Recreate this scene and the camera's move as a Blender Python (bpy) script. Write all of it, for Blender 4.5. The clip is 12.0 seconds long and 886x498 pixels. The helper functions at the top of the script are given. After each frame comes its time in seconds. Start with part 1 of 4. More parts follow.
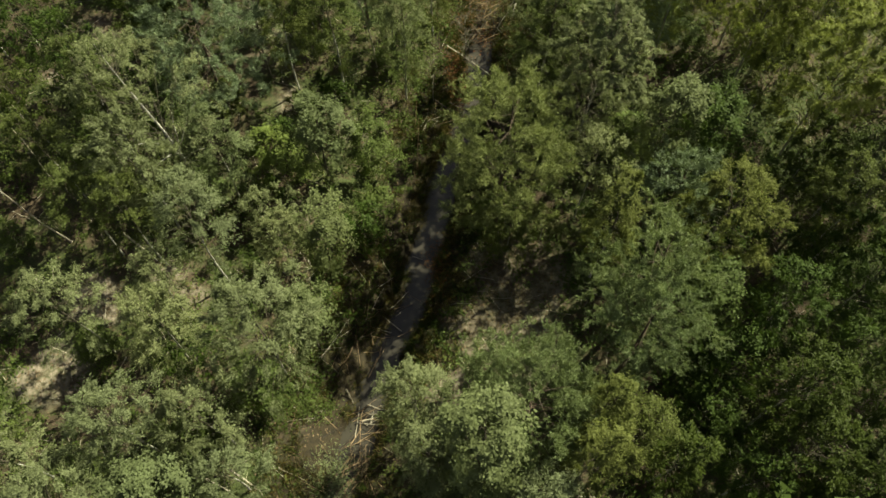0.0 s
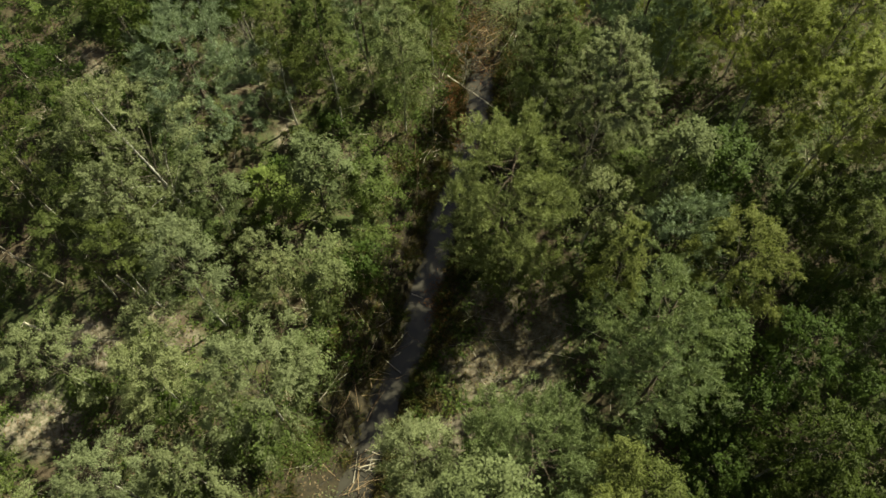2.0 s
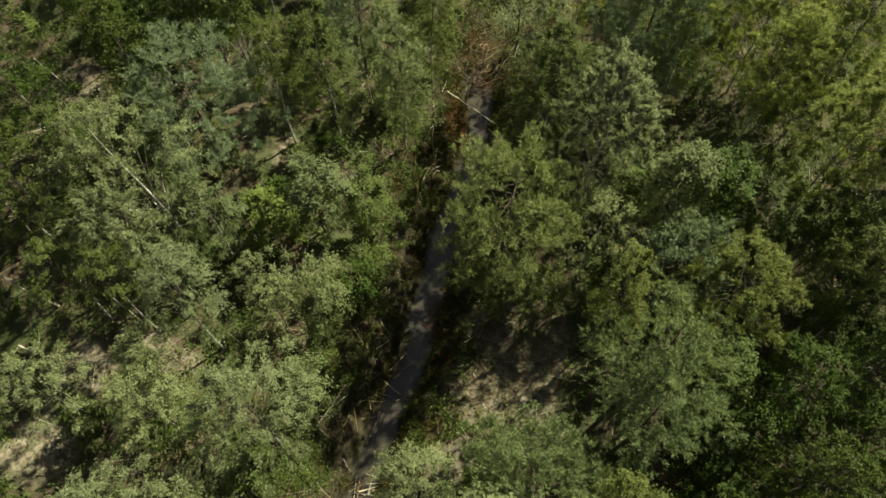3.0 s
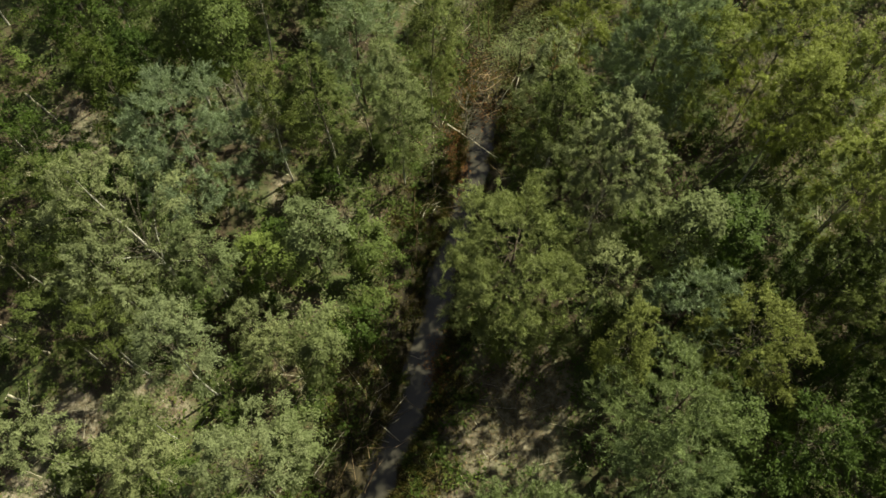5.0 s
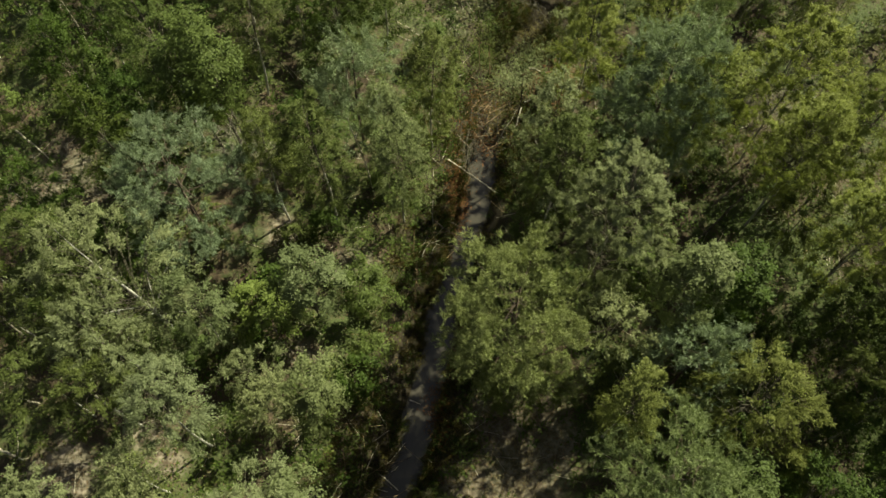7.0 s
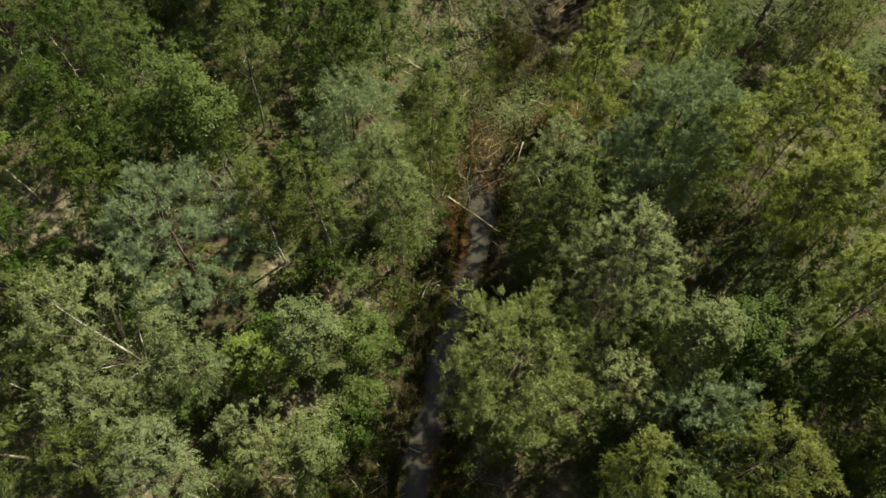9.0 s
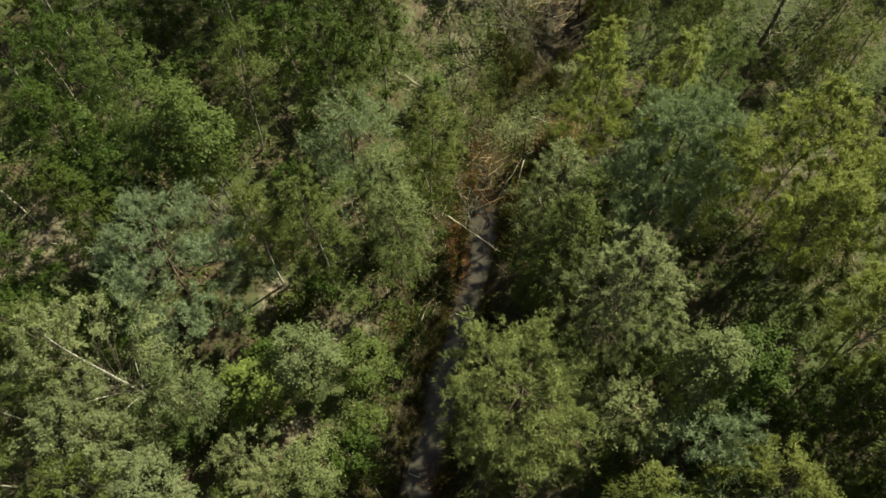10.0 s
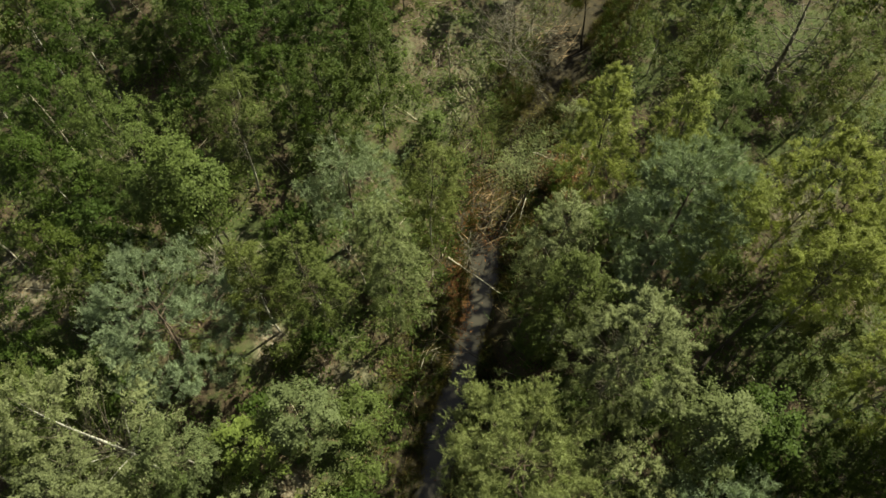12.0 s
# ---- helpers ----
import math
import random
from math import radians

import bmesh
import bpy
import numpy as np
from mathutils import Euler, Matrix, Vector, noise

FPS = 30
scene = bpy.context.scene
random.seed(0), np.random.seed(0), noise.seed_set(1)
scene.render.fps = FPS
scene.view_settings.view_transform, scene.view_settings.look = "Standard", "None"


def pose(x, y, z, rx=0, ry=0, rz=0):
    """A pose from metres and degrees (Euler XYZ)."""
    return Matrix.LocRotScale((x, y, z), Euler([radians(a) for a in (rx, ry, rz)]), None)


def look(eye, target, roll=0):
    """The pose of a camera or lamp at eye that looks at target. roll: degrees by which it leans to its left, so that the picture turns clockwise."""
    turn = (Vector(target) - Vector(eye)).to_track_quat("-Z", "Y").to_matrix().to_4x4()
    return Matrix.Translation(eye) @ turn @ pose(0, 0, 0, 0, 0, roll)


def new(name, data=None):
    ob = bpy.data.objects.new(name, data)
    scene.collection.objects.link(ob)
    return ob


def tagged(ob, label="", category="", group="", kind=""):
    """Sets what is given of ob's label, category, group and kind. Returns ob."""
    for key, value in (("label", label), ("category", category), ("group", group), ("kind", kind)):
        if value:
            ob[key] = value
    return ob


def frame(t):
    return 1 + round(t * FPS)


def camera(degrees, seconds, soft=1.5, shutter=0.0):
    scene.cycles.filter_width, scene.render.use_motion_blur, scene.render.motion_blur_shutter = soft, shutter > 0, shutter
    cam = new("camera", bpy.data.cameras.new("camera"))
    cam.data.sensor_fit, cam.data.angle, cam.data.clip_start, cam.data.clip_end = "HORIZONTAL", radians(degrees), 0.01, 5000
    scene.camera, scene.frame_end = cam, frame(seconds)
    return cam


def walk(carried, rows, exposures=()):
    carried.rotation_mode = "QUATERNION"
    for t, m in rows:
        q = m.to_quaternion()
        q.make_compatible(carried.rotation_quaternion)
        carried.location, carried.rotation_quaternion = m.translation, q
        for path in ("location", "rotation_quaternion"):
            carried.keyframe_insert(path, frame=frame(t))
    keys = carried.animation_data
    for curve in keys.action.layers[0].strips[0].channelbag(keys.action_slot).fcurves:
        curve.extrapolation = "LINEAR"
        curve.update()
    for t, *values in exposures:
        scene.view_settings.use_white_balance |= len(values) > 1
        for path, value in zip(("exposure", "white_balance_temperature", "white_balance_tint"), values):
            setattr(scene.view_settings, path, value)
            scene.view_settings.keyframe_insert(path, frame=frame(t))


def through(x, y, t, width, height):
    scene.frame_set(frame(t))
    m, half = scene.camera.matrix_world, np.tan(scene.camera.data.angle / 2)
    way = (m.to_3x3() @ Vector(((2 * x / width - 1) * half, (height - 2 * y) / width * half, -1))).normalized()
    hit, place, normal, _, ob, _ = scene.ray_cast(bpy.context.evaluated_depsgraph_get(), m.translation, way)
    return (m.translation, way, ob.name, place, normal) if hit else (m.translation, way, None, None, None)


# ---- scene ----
cam = camera(62.0, 12.0, soft=1.65)
# a slow, straight flight along the ditch, climbing a little, with a fixed downward tilt
LENGTH, EYE, CLIMB, EASE, TILT, YAW = 12.0, 30.94, 0.077, 0.0697, 63.57, -0.08
ROWS = []
for second in range(13):
    part_way = second / 12.0
    ahead = LENGTH * (part_way + EASE * part_way * (part_way - 1.0))
    ROWS.append((float(second), pose(0.0, ahead, EYE + CLIMB * ahead, 90.0 - TILT, 0.0, YAW)))
walk(cam, ROWS)

# ---- light ----
SUN_AZIMUTH, SUN_HEIGHT = 49.0, 44.0   # degrees from +y towards +x; degrees above the horizon
world = bpy.data.worlds.new("sky")
scene.world = world
world.use_nodes = True
sky = world.node_tree.nodes.new("ShaderNodeTexSky")
sky.sky_type, sky.sun_disc = "NISHITA", False
sky.sun_elevation, sky.sun_rotation = radians(SUN_HEIGHT), radians(SUN_AZIMUTH)
backing = world.node_tree.nodes["Background"]
backing.inputs["Strength"].default_value = 0.035
veil = world.node_tree.nodes.new("ShaderNodeHueSaturation")   # thin high cloud greys the blue
veil.inputs["Saturation"].default_value = 0.38
world.node_tree.links.new(sky.outputs["Color"], veil.inputs["Color"])
world.node_tree.links.new(veil.outputs["Color"], backing.inputs["Color"])
sun = new("sun", bpy.data.lights.new("sun", "SUN"))
sun.data.energy, sun.data.angle, sun.data.color = 6.2, radians(0.6), (0.945, 0.93, 0.635)
sun_way = Vector((math.sin(radians(SUN_AZIMUTH)) * math.cos(radians(SUN_HEIGHT)),
                  math.cos(radians(SUN_AZIMUTH)) * math.cos(radians(SUN_HEIGHT)), math.sin(radians(SUN_HEIGHT))))
sun.matrix_world = look(sun_way * 60, (0, 0, 0))
scene.view_settings.exposure = 0.86


# ---- materials ----
def material(name, roughness=0.8):
    m = bpy.data.materials.new(name)
    m.use_nodes = True
    p = m.node_tree.nodes["Principled BSDF"]
    p.inputs["Roughness"].default_value = roughness
    return m, m.node_tree.nodes, m.node_tree.links, p


def ramp(nodes, links, source, stops):
    r = nodes.new("ShaderNodeValToRGB")
    r.color_ramp.elements[0].position, r.color_ramp.elements[0].color = stops[0][0], (*stops[0][1], 1)
    r.color_ramp.elements[1].position, r.color_ramp.elements[1].color = stops[-1][0], (*stops[-1][1], 1)
    for at, colour in stops[1:-1]:
        r.color_ramp.elements.new(at).color = (*colour, 1)
    links.new(source, r.inputs["Fac"])
    return r.outputs["Color"]


def noise_node(nodes, links, scale, detail=4.0, rough=0.6, coords=None):
    n = nodes.new("ShaderNodeTexNoise")
    n.inputs["Scale"].default_value, n.inputs["Detail"].default_value, n.inputs["Roughness"].default_value = scale, detail, rough
    if coords:
        links.new(coords, n.inputs["Vector"])
    return n.outputs["Fac"]


def mixed(nodes, links, factor, a, b, blend="MIX"):
    x = nodes.new("ShaderNodeMix")
    x.data_type, x.blend_type = "RGBA", blend
    for value, slot in ((factor, 0), (a, 6), (b, 7)):
        if isinstance(value, (int, float)):
            x.inputs[slot].default_value = value
        elif isinstance(value, tuple):
            x.inputs[slot].default_value = (*value, 1)
        else:
            links.new(value, x.inputs[slot])
    return x.outputs[2]


def leaf_material(name, dark, mid, light, through=0.32, roughness=0.55):
    """Thin leaves: they differ leaf by leaf, clump by clump and tree by tree, and let light through."""
    m, nodes, links, p = material(name, roughness)
    geo, info, coord = nodes.new("ShaderNodeNewGeometry"), nodes.new("ShaderNodeObjectInfo"), nodes.new("ShaderNodeTexCoord")
    one = ramp(nodes, links, geo.outputs["Random Per Island"], ((0.0, dark), (0.5, mid), (1.0, light)))
    clump = noise_node(nodes, links, 1.3, 2.0, 0.5, coord.outputs["Object"])
    tone = ramp(nodes, links, clump, ((0.3, tuple(0.72 * c for c in mid)), (0.7, tuple(1.25 * c for c in mid))))
    base = mixed(nodes, links, 0.72, one, tone)
    shift = ramp(nodes, links, info.outputs["Random"], ((0.0, (0.92, 0.95, 0.98)), (1.0, (1.07, 1.05, 0.97))))
    base = mixed(nodes, links, 1.0, base, shift, "MULTIPLY")
    links.new(base, p.inputs["Base Color"])
    p.inputs["Specular IOR Level"].default_value = 0.12
    glow = nodes.new("ShaderNodeBsdfTranslucent")
    links.new(mixed(nodes, links, 1.0, base, (1.1, 1.18, 0.66), "MULTIPLY"), glow.inputs["Color"])
    blend = nodes.new("ShaderNodeMixShader")
    blend.inputs["Fac"].default_value = through
    links.new(p.outputs["BSDF"], blend.inputs[1])
    links.new(glow.outputs["BSDF"], blend.inputs[2])
    links.new(blend.outputs["Shader"], nodes["Material Output"].inputs["Surface"])
    return m


def bark_material(name, light, dark, band=0.5, scale=7.0):
    m, nodes, links, p = material(name, 0.85)
    coord = nodes.new("ShaderNodeTexCoord")
    big = noise_node(nodes, links, scale, 5.0, 0.65, coord.outputs["Object"])
    fine = noise_node(nodes, links, scale * 6, 3.0, 0.6, coord.outputs["Object"])
    tone = ramp(nodes, links, big, ((band - 0.1, dark), (band + 0.1, light)))
    grain = ramp(nodes, links, fine, ((0.3, (0.7, 0.7, 0.7)), (0.7, (1.1, 1.1, 1.1))))
    links.new(mixed(nodes, links, 1.0, tone, grain, "MULTIPLY"), p.inputs["Base Color"])
    bump = nodes.new("ShaderNodeBump")
    bump.inputs["Strength"].default_value, bump.inputs["Distance"].default_value = 0.5, 0.01
    links.new(fine, bump.inputs["Height"])
    links.new(bump.outputs["Normal"], p.inputs["Normal"])
    return m


LEAVES = {
    "grey": leaf_material("birch_leaf_grey_green", (0.105, 0.122, 0.058), (0.171, 0.192, 0.097), (0.236, 0.258, 0.145)),
    "olive": leaf_material("birch_leaf_olive", (0.058, 0.073, 0.021), (0.097, 0.117, 0.034), (0.155, 0.173, 0.057)),
    "yellow": leaf_material("birch_leaf_yellow_green", (0.076, 0.089, 0.024), (0.128, 0.144, 0.041), (0.190, 0.205, 0.068), 0.32),
    "bright": leaf_material("leaf_bright_green", (0.078, 0.110, 0.026), (0.130, 0.170, 0.046), (0.195, 0.235, 0.075)),
    "green": leaf_material("leaf_mid_green", (0.053, 0.076, 0.020), (0.090, 0.120, 0.034), (0.150, 0.185, 0.066)),
    "soft": leaf_material("leaf_soft_green", (0.078, 0.097, 0.042), (0.130, 0.154, 0.070), (0.190, 0.214, 0.105)),
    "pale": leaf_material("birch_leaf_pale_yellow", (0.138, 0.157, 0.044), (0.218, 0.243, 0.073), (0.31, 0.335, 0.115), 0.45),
    # deep and dark put the shade of overshadowed crowns into the leaf colour
    "deep": leaf_material("birch_leaf_shade_darkened_olive", (0.031, 0.046, 0.009), (0.051, 0.071, 0.014), (0.083, 0.104, 0.025)),
    "dark": leaf_material("leaf_shade_darkened_green", (0.030, 0.052, 0.010), (0.050, 0.080, 0.016), (0.085, 0.115, 0.028)),
    "pine": leaf_material("pine_needle_blue_green", (0.092, 0.119, 0.052), (0.158, 0.196, 0.090), (0.245, 0.288, 0.148), 0.28, 0.5),
    "pine_blue": leaf_material("pine_needle_grey_blue", (0.120, 0.152, 0.090), (0.208, 0.254, 0.158), (0.32, 0.37, 0.243), 0.30, 0.5),
    "pine_warm": leaf_material("pine_needle_yellow_green", (0.112, 0.130, 0.050), (0.196, 0.221, 0.090), (0.31, 0.335, 0.160), 0.28, 0.5),
    "rust": leaf_material("bracken_rust", (0.09, 0.04, 0.015), (0.16, 0.07, 0.028), (0.24, 0.12, 0.05), 0.2),
    "straw": leaf_material("dry_grass", (0.085, 0.068, 0.036), (0.16, 0.128, 0.072), (0.26, 0.215, 0.13), 0.2),
    "sedge": leaf_material("brown_green_sedge", (0.050, 0.042, 0.012), (0.085, 0.072, 0.022), (0.145, 0.115, 0.04), 0.2),
    "litter": leaf_material("fallen_leaves", (0.09, 0.06, 0.035), (0.17, 0.12, 0.078), (0.29, 0.22, 0.15), 0.05, 0.9),
}
BARK_BIRCH = bark_material("birch_bark", (0.55, 0.53, 0.48), (0.10, 0.09, 0.075), 0.42)
BARK_TWIG = bark_material("grey_brown_twigs", (0.13, 0.11, 0.08), (0.055, 0.045, 0.032), 0.5)
BARK_PINE = bark_material("pine_bark", (0.13, 0.085, 0.06), (0.06, 0.048, 0.04), 0.5)
BARK_GREY = bark_material("grey_bark", (0.20, 0.18, 0.14), (0.07, 0.06, 0.045), 0.5)
WOOD_PALE = bark_material("weathered_wood", (0.50, 0.45, 0.37), (0.24, 0.20, 0.15), 0.42, 5.0)
WOOD_TAN = bark_material("peeled_tan_wood", (0.36, 0.25, 0.15), (0.17, 0.11, 0.065), 0.45, 5.0)
WOOD_DARK = bark_material("wet_dark_wood", (0.075, 0.055, 0.04), (0.03, 0.024, 0.018), 0.5, 5.0)


def ground_material():
    m, nodes, links, p = material("forest_floor", 0.95)
    pos = nodes.new("ShaderNodeTexCoord").outputs["Object"]
    wet, bare = nodes.new("ShaderNodeAttribute"), nodes.new("ShaderNodeAttribute")
    wet.attribute_name, bare.attribute_name = "wet", "bare"
    large = noise_node(nodes, links, 0.35, 5.0, 0.6, pos)
    small = noise_node(nodes, links, 3.2, 6.0, 0.7, pos)
    grit = noise_node(nodes, links, 22.0, 4.0, 0.75, pos)
    litter = ramp(nodes, links, grit, ((0.3, (0.026, 0.018, 0.010)), (0.5, (0.062, 0.043, 0.026)), (0.72, (0.135, 0.10, 0.066))))
    moss = ramp(nodes, links, grit, ((0.3, (0.020, 0.030, 0.008)), (0.7, (0.080, 0.100, 0.028))))
    sand = ramp(nodes, links, small, ((0.3, (0.15, 0.122, 0.095)), (0.7, (0.34, 0.285, 0.23))))
    peat = ramp(nodes, links, small, ((0.35, (0.014, 0.011, 0.006)), (0.7, (0.055, 0.040, 0.019))))
    patches = ramp(nodes, links, mixed(nodes, links, 0.4, large, small), ((0.45, (0, 0, 0)), (0.55, (1, 1, 1))))
    base = mixed(nodes, links, patches, litter, moss)
    some = nodes.new("ShaderNodeMath")
    some.operation = "MULTIPLY"
    links.new(bare.outputs["Fac"], some.inputs[0])
    links.new(ramp(nodes, links, small, ((0.40, (0.15, 0.15, 0.15)), (0.58, (1, 1, 1)))), some.inputs[1])
    base = mixed(nodes, links, some.outputs[0], base, mixed(nodes, links, 0.22, sand, litter))
    base = mixed(nodes, links, wet.outputs["Fac"], base, peat)
    links.new(base, p.inputs["Base Color"])
    bump = nodes.new("ShaderNodeBump")
    bump.inputs["Strength"].default_value, bump.inputs["Distance"].default_value = 0.8, 0.04
    links.new(mixed(nodes, links, 0.5, small, grit), bump.inputs["Height"])
    links.new(bump.outputs["Normal"], p.inputs["Normal"])
    return m


def water_material():
    m, nodes, links, p = material("still_ditch_water", 0.06)
    pos = nodes.new("ShaderNodeTexCoord").outputs["Object"]
    mottle = noise_node(nodes, links, 1.6, 5.0, 0.6, pos)
    links.new(ramp(nodes, links, mottle, ((0.3, (0.050, 0.045, 0.037)), (0.7, (0.060, 0.054, 0.045)))), p.inputs["Base Color"])
    links.new(ramp(nodes, links, mottle, ((0.4, (0.05, 0.05, 0.05)), (0.7, (0.12, 0.12, 0.12)))), p.inputs["Roughness"])
    p.inputs["IOR"].default_value = 1.45   # set above water's 1.33 to strengthen the reflection of the sky
    bump = nodes.new("ShaderNodeBump")
    bump.inputs["Strength"].default_value, bump.inputs["Distance"].default_value = 0.06, 0.01
    links.new(noise_node(nodes, links, 5.0, 3.0, 0.5, pos), bump.inputs["Height"])
    links.new(bump.outputs["Normal"], p.inputs["Normal"])
    return m


# ---- ground and water ----
WATER = -0.60


DITCH_Y = (-8, 2, 6, 9, 10.4, 11.5, 12.6, 13.7, 15, 16.3, 17.3, 18.9, 20.2, 21.5, 22.9, 24.3, 25.7, 27.2, 28.5, 31.4, 34.5, 37, 40, 46)
DITCH_X = (-7.5, -5, -3.75, -2.9, -2.42, -1.95, -1.5, -1.03, -0.9, -0.62, -0.22, -0.05, 0.2, 0.85, 1.12, 1.4, 1.8, 2.03, 2.25, 2.9, 4.1, 5.4, 6.9, 10)


def ditch_x(y):
    """The middle of the ditch, which winds a little across the flight."""
    y = np.asarray(y, float)
    line = sum(np.interp(y + k, DITCH_Y, DITCH_X) for k in (-0.6, -0.2, 0.2, 0.6)) / 4.0
    return line + 0.03 * np.sin(y * 4.1)


def smooth(a, b, v):
    s = np.clip((v - a) / (b - a), 0, 1)
    return s * s * (3 - 2 * s)


def waves(x, y, scale, seed):
    """Cheap uneven relief: a sum of slanted sines, about -1 to 1."""
    r = np.random.default_rng(seed)
    total = 0.0 * x
    for k in range(7):
        a, f, ph = r.uniform(0, 6.28), scale * 1.55 ** (k % 5) * r.uniform(0.8, 1.2), r.uniform(0, 6.28)
        total = total + np.sin((x * np.cos(a) + y * np.sin(a)) * f + ph) / (1.0 + 0.6 * (k % 5))
    return total / 2.6


def ground_z(x, y):
    x, y = np.asarray(x, float), np.asarray(y, float)
    off = x - ditch_x(y)
    d = np.abs(off) + 0.14 * waves(x, y, 2.3, 5)
    deep = 1.0 - 0.6 * smooth(30.6, 32.2, y)
    bed = -deep + (deep + 0.02) * smooth(0.27, 1.30, d + 0.085 * waves(x, y, 6.5, 6))
    top = np.where(off < 0, 3.3, 2.4) * (1 - np.exp(-np.maximum(d - 1.25, 0) / 6.5))
    relief = smooth(1.0, 4.0, d)
    z = bed + top + relief * (0.28 * waves(x, y, 0.45, 8) + 0.10 * waves(x, y, 1.7, 9)) + 0.035 * waves(x, y, 5.0, 11)
    return z


# open places: x, y, reach across, reach along, how bare
OPEN = ((-7.3, 22.2, 0.7, 0.9, 1.0), (-3.9, 20.9, 1.4, 0.7, 0.5), (-10.6, 12.1, 0.9, 0.6, 0.9), (-14.4, 11.6, 1.0, 1.2, 1.0), (-11.6, 13.1, 0.8, 0.5, 1.0), (-15.4, 8.8, 1.2, 1.5, 1.0),
        (2.9, 12.0, 2.6, 3.4, 0.7), (0.3, 8.6, 1.6, 1.2, 0.9), (-5.0, 6.3, 1.0, 1.3, 1.0), (0.6, 37.0, 3.0, 4.2, 0.3),
        (6.0, 41.5, 2.6, 2.2, 0.45), (16.2, 29.0, 1.2, 1.4, 0.6), (4.9, 32.6, 1.5, 1.2, 0.7), (-6.3, 16.3, 1.2, 0.8, 0.7),
        (-8.6, 25.9, 1.0, 1.6, 0.35), (-17.5, 24.5, 2.4, 1.8, 0.7), (-13.2, 14.0, 1.2, 0.6, 0.6))


def bareness(x, y):
    b = 0.0 * np.asarray(x, float)
    for ox, oy, rx, ry, much in OPEN:
        q = ((x - ox) / rx) ** 2 + ((y - oy) / ry) ** 2
        b = np.maximum(b, much * (1 - smooth(0.45, 1.5, q + 0.75 * waves(x, y, 1.6, 21))))
    return b


def mesh_of(name, verts, faces, mat):
    """A mesh from an array of places and one of faces that all have the same number of corners."""
    me = bpy.data.meshes.new(name)
    verts, faces = np.asarray(verts, np.float32), np.asarray(faces, np.int32)
    me.vertices.add(len(verts))
    me.vertices.foreach_set("co", verts.ravel())
    me.loops.add(faces.size)
    me.loops.foreach_set("vertex_index", faces.ravel())
    me.polygons.add(len(faces))
    me.polygons.foreach_set("loop_start", np.arange(0, faces.size, faces.shape[1], dtype=np.int32))
    me.polygons.foreach_set("loop_total", np.full(len(faces), faces.shape[1], dtype=np.int32))
    me.update(calc_edges=True)
    me.materials.append(mat)
    return me


def grid_faces(nx, ny):
    a = (np.arange(ny - 1)[:, None] * nx + np.arange(nx - 1)[None, :]).ravel()
    return np.stack([a, a + 1, a + nx + 1, a + nx], 1)


def build_ground():
    far = np.array([30, 36, 46, 62, 90, 140, 230, 400, 800, 1600.0])
    gx = np.concatenate([-far[::-1], np.arange(-24, -6, 0.4), np.arange(-6, 8, 0.14), np.arange(8, 27, 0.4), far])
    gy = np.concatenate([-far[::-1] + 24, np.arange(-4, 1, 0.4), np.arange(1, 46, 0.2), np.arange(46, 52, 0.6), far + 24])
    x, y = np.meshgrid(gx, gy)
    z = ground_z(x, y)
    me = mesh_of("ground", np.stack([x, y, z], -1).reshape(-1, 3), grid_faces(len(gx), len(gy)), ground_material())
    d = np.abs(x - ditch_x(y)) + 0.25 * waves(x, y, 1.9, 31)
    for name, values in (("wet", 1 - smooth(1.2, 2.8, d + np.where(x < ditch_x(y), -0.7, 0.3))), ("bare", bareness(x, y))):
        me.attributes.new(name, "FLOAT", "POINT").data.foreach_set("value", np.asarray(values, np.float32).ravel())
    me.polygons.foreach_set("use_smooth", np.ones(len(me.polygons), bool))
    tagged(new("ground", me), "leaf-littered sandy forest floor with moss and dark ditch banks", "ground", kind="structure")


def build_water():
    ys = np.arange(-6, 31.6, 0.3)
    mid = ditch_x(ys)
    across = np.linspace(-1.3, 1.3, 7)
    x = mid[:, None] + across[None, :]
    y = np.repeat(ys[:, None], 7, 1)
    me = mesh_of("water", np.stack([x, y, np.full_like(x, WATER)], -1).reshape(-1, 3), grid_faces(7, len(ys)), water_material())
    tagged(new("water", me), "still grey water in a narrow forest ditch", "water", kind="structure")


# ---- parts of plants ----
def tube(points, radii, sides=5):
    """Places and four-cornered faces of a tapering round rod along the points."""
    p, r = np.asarray(points, float), np.asarray(radii, float)
    way = np.gradient(p, axis=0)
    way /= np.linalg.norm(way, axis=1, keepdims=True) + 1e-9
    ref = np.where(np.abs(way[:, 2:3]) > 0.8, [[1.0, 0, 0]], [[0, 0, 1.0]])
    a = np.cross(way, ref)
    a /= np.linalg.norm(a, axis=1, keepdims=True) + 1e-9
    b = np.cross(way, a)
    ang = np.arange(sides) * 2 * np.pi / sides
    ring = p[:, None] + r[:, None, None] * (a[:, None] * np.cos(ang)[None, :, None] + b[:, None] * np.sin(ang)[None, :, None])
    i, j = np.meshgrid(np.arange(len(p) - 1), np.arange(sides), indexing="ij")
    k = (j + 1) % sides
    faces = np.stack([i * sides + j, i * sides + k, (i + 1) * sides + k, (i + 1) * sides + j], -1).reshape(-1, 4)
    verts = ring.reshape(-1, 3)
    return verts, faces


def joined(pieces):
    verts, faces, count = [], [], 0
    for v, f in pieces:
        verts.append(v)
        faces.append(f + count)
        count += len(v)
    return np.concatenate(verts), np.concatenate(faces)


def unit(v):
    return v / (np.linalg.norm(v, axis=-1, keepdims=True) + 1e-9)


